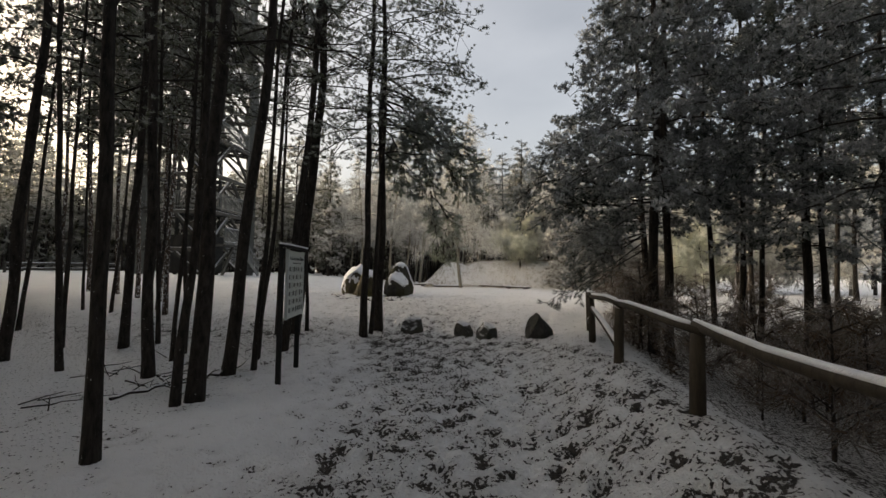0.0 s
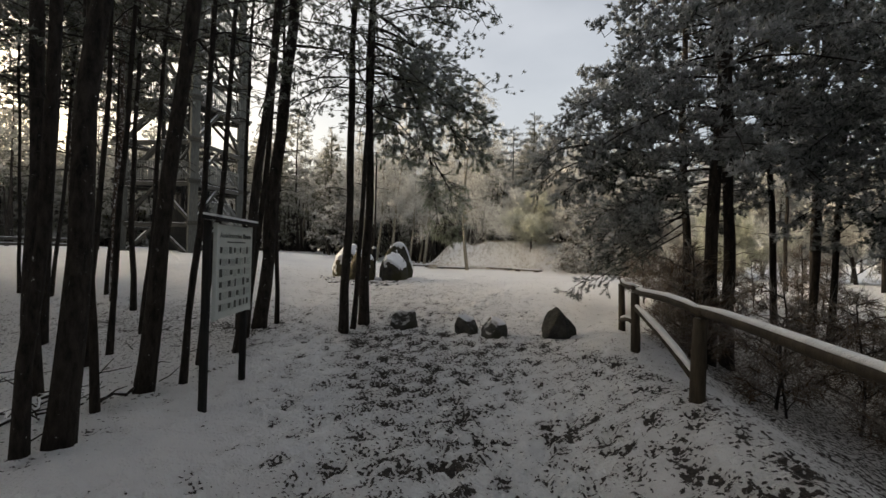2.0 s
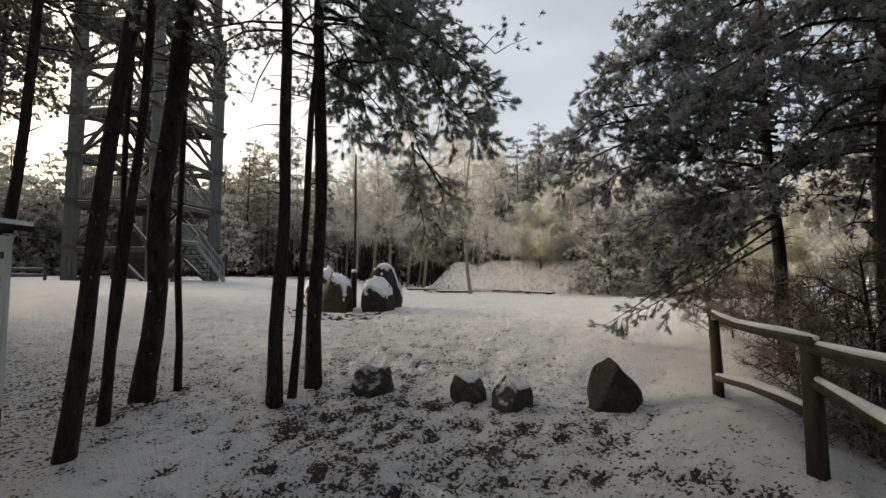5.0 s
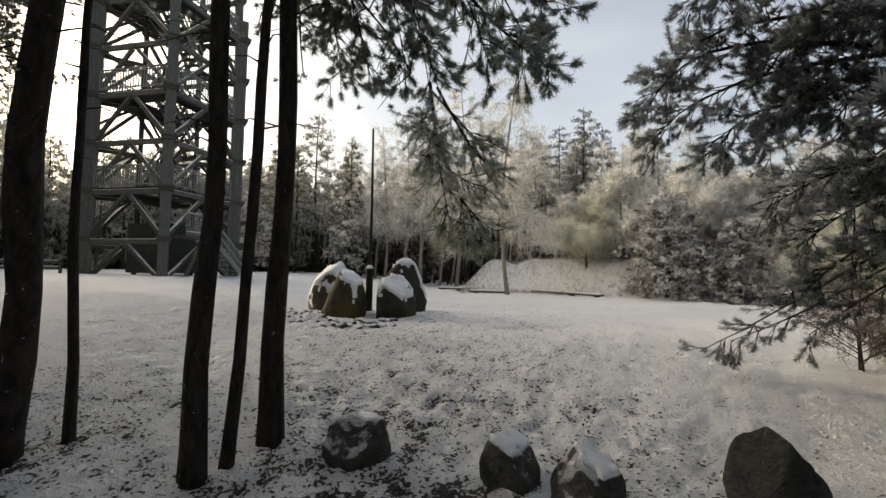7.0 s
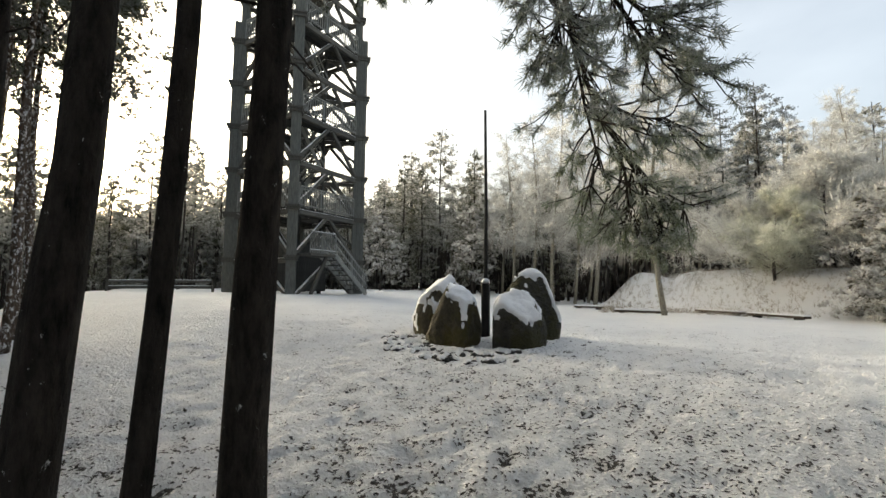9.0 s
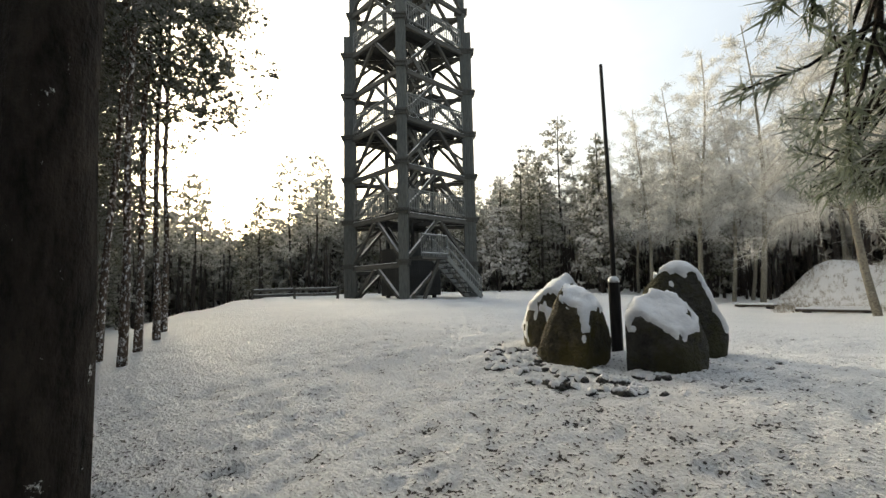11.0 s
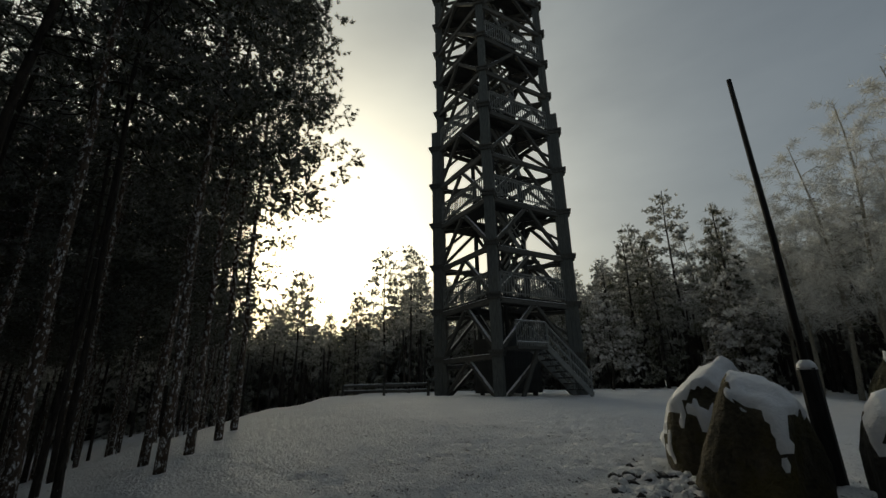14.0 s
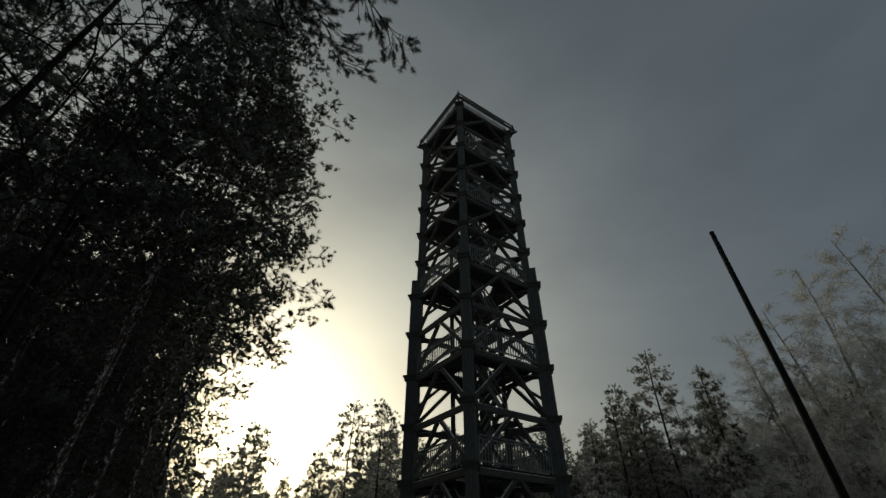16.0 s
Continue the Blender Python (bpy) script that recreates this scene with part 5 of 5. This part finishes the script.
bough("long pine bough with green frosted needle tufts over the clearing", (
    ((-1.42, 10.95, 5.6), (-0.7, 11.4, 4.9), (-0.16, 11.72, 3.5), 0.028),
    ((-0.09, 12.31, 2.79), (0.15, 12.44, 2.66), (0.36, 12.42, 2.62), 0.012),
    ((-0.16, 11.72, 3.5), (0.20, 12.05, 2.95), (0.42, 12.05, 2.78), 0.016),
    ((-0.22, 11.79, 3.32), (-0.27, 11.60, 3.12), (-0.28, 11.44, 2.95), 0.013),
    ((-0.18, 11.9, 3.2), (-0.20, 11.65, 2.95), (-0.18, 11.42, 2.80), 0.012),
    ((-0.21, 11.68, 3.44), (0.12, 11.98, 3.17), (0.30, 12.03, 2.98), 0.014)), M_NEEDLE_BOUGH, 81, 13, 0.33, 0.9)
bough("high pine boughs with frosted needles above the clearing", (
    ((-1.42, 10.9, 5.0), (-0.6, 11.2, 4.9), (0.1, 11.5, 4.3), 0.028),
    ((-1.42, 10.9, 5.6), (-0.4, 11.2, 5.2), (0.7, 11.4, 4.2), 0.030),
    ((-1.42, 10.9, 5.9), (-0.2, 11.3, 5.4), (1.0, 11.4, 4.0), 0.030),
    ((-1.42, 10.9, 6.2), (-0.5, 11.8, 5.8), (0.4, 12.4, 4.9), 0.028),
    ((-1.42, 10.9, 4.9), (-1.1, 11.2, 4.6), (-0.8, 11.4, 3.55), 0.022),
    ((-1.42, 10.9, 5.1), (-0.8, 11.2, 4.8), (-0.45, 11.5, 3.5), 0.022),
    ((-1.42, 10.9, 5.2), (-0.7, 11.0, 4.9), (-0.1, 11.3, 3.4), 0.022),
    ((-1.42, 10.9, 5.3), (-0.5, 11.0, 5.0), (0.35, 11.3, 3.45), 0.022),
    ((-1.42, 10.9, 4.7), (-1.3, 11.3, 4.5), (-1.15, 11.6, 3.6), 0.020),
    ((0.1, 11.5, 4.4), (0.5, 11.6, 4.0), (0.95, 11.4, 3.5), 0.018)), M_NEEDLE_BOUGH, 83, 30, 0.46, 2.3)
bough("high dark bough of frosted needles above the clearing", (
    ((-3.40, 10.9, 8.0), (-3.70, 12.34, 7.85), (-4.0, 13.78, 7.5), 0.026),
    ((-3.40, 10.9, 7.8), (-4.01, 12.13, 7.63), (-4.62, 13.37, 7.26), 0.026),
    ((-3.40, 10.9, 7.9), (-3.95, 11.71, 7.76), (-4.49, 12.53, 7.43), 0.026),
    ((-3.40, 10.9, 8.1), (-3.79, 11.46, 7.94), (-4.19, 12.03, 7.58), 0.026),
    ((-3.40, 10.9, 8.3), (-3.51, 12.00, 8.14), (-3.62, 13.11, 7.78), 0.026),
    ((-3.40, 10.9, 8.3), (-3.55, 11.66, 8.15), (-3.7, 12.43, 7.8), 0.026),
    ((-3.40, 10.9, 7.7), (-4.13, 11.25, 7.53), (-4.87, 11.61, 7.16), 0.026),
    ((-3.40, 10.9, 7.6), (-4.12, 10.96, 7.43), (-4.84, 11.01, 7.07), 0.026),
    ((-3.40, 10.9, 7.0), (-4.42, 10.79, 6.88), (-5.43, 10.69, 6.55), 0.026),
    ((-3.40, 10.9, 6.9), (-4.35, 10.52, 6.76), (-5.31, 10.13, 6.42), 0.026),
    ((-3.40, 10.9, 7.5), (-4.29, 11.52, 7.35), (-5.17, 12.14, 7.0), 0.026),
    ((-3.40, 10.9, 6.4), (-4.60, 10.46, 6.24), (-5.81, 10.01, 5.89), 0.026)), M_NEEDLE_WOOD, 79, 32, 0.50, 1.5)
bough("heavy drooping boughs of dense frosted needles by the rail", (
    ((5.3, 11.9, 3.6), (3.0, 11.9, 3.9), (1.95, 11.8, 3.1), 0.035),
    ((5.3, 11.9, 3.8), (3.2, 12.1, 3.7), (2.15, 12.2, 3.0), 0.033),
    ((5.3, 11.9, 4.0), (3.2, 11.9, 4.2), (2.15, 11.9, 3.6), 0.033),
    ((5.3, 11.9, 4.6), (3.4, 11.9, 4.9), (2.40, 11.9, 4.3), 0.033),
    ((5.3, 11.9, 3.2), (3.4, 11.8, 3.3), (2.55, 11.7, 2.75), 0.030),
    ((5.3, 11.9, 3.4), (3.8, 11.8, 3.5), (3.0, 11.8, 2.9), 0.030),
    ((5.3, 11.9, 5.0), (3.8, 12.0, 5.2), (2.9, 12.0, 4.6), 0.030),
    ((5.3, 11.9, 4.2), (4.0, 12.0, 4.3), (3.2, 12.0, 3.7), 0.030),
    ((5.3, 11.9, 4.4), (4.2, 11.6, 4.3), (2.9, 11.4, 3.9), 0.030),
    ((5.3, 11.9, 2.9), (4.1, 11.8, 2.8), (3.1, 11.9, 2.3), 0.028),
    ((5.3, 11.9, 2.7), (4.3, 11.8, 2.5), (3.4, 11.9, 1.9), 0.028),
    ((5.3, 11.9, 2.5), (4.4, 12.0, 2.1), (3.6, 12.1, 1.45), 0.026),
    ((5.3, 11.9, 3.7), (4.5, 11.7, 3.6), (3.6, 11.6, 3.2), 0.028),
    ((5.3, 11.9, 3.0), (4.6, 11.8, 2.9), (3.9, 11.7, 2.6), 0.028),
    ((5.3, 11.9, 4.3), (4.6, 11.7, 4.3), (3.9, 11.5, 3.9), 0.028),
    ((5.3, 11.9, 2.6), (4.7, 11.9, 2.4), (4.1, 11.8, 2.0), 0.026)), M_NEEDLE_FROST, 78, 34, 0.40, 1.7)
bough("low pine bough that sweeps down to the snow by the rail", (
    ((5.3, 11.9, 2.6), (4.0, 12.4, 1.55), (3.02, 13.1, 0.66), 0.024),
    ((5.3, 11.9, 2.4), (4.2, 12.5, 1.45), (3.35, 13.0, 0.80), 0.022),
    ((5.3, 11.9, 2.2), (4.5, 12.2, 1.6), (3.8, 12.4, 1.0), 0.022)), M_NEEDLE_FROST, 80, 13, 0.24, 1.2)


# fallen sticks among the pines
FALLEN = (((-3.75, 5.85), (-3.3, 6.75), 0.022), ((-3.2, 6.75), (-3.1, 7.45), 0.025), ((-4.1, 6.65), (-3.5, 6.3), 0.014), ((-4.4, 5.55), (-3.7, 6.1), 0.011), ((-3.9, 6.95), (-3.35, 6.35), 0.02))


def sticks():
    rng = np.random.default_rng(8)
    for k in range(22):
        x, y = rng.uniform(-5.2, -3.0), rng.uniform(5.6, 9.0)
        L, a = rng.uniform(0.2, 0.6), rng.uniform(0, 3.14)
        ends = [np.array([x + math.cos(a) * L * s, y + math.sin(a) * L * s]) for s in (-0.5, 0, 0.5)]
        g = Geo()
        g.tube([(e[0], e[1], float(gz(e[0], e[1])) + 0.02 + 0.05 * i * rng.random()) for i, e in enumerate(ends)], [0.008, 0.007, 0.004], 5)
        ob = new("fallen_stick", g.mesh("fallen_stick", M_BARK, True))
        tagged(ob, "thin dark stick fallen on the snow", "stick", "fallen sticks")
    # longer fallen branches with a line of snow
    for (x0, y0), (x1, y1), r in FALLEN:
        t = thing("fallen_branch", "long dark fallen branch with a line of snow", "branch", None, "fallen branches")
        steps = np.linspace(0, 1, 9)
        q = [(x0 + (x1 - x0) * s + rng.normal(0, 0.022), y0 + (y1 - y0) * s + rng.normal(0, 0.022)) for s in steps]
        path = np.array([(x, y, float(gz(x, y)) + 0.02 + rng.uniform(0, 0.03)) for x, y in q])
        g = Geo()
        g.tube(path, r * (1 - 0.6 * steps) * rng.uniform(0.85, 1.15, 9), 7)
        for k in (2, 4, 5, 7):
            tip = path[k] + np.array([rng.normal(0, 0.16), rng.normal(0, 0.16), rng.uniform(0.02, 0.10)])
            g.tube([path[k], (path[k] + tip) / 2 + [0, 0, 0.02], tip], [r * 0.4, r * 0.3, r * 0.15], 5)
        part("wood", g.mesh("wood", M_BARK, True), t)
        g = Geo()
        g.tube(path + [0, 0, r * 0.6], r * np.array([0.3, 0.7, 0.5, 0.7, 0.45, 0.6, 0.4, 0.4, 0.1]), 6)
        part("snow", g.mesh("snow", M_SNOW, True), t)


sticks()


# dry grass that stands through the snow on the bank
def bank_grass():
    rng = np.random.default_rng(91)
    np.random.seed(91)
    g = Geo()
    n = 3200
    x, y = rng.uniform(-1.0, 15.5, n), rng.uniform(28.5, 35.5, n)
    c = np.stack([x, y, gz(x, y) - 0.01], 1)
    tufts(g, rng, c, np.tile([0.0, 0.0, 1.0], (n, 1)), 6, 0.22, 0.012, 0.5, 0.1)
    t = tagged(new("dry_grass"), "dry tan grass standing through snow on the bank", "grass", kind="stuff")
    part("blades", g.mesh("blades", M_GRASS, False, "frost"), t)


bank_grass()
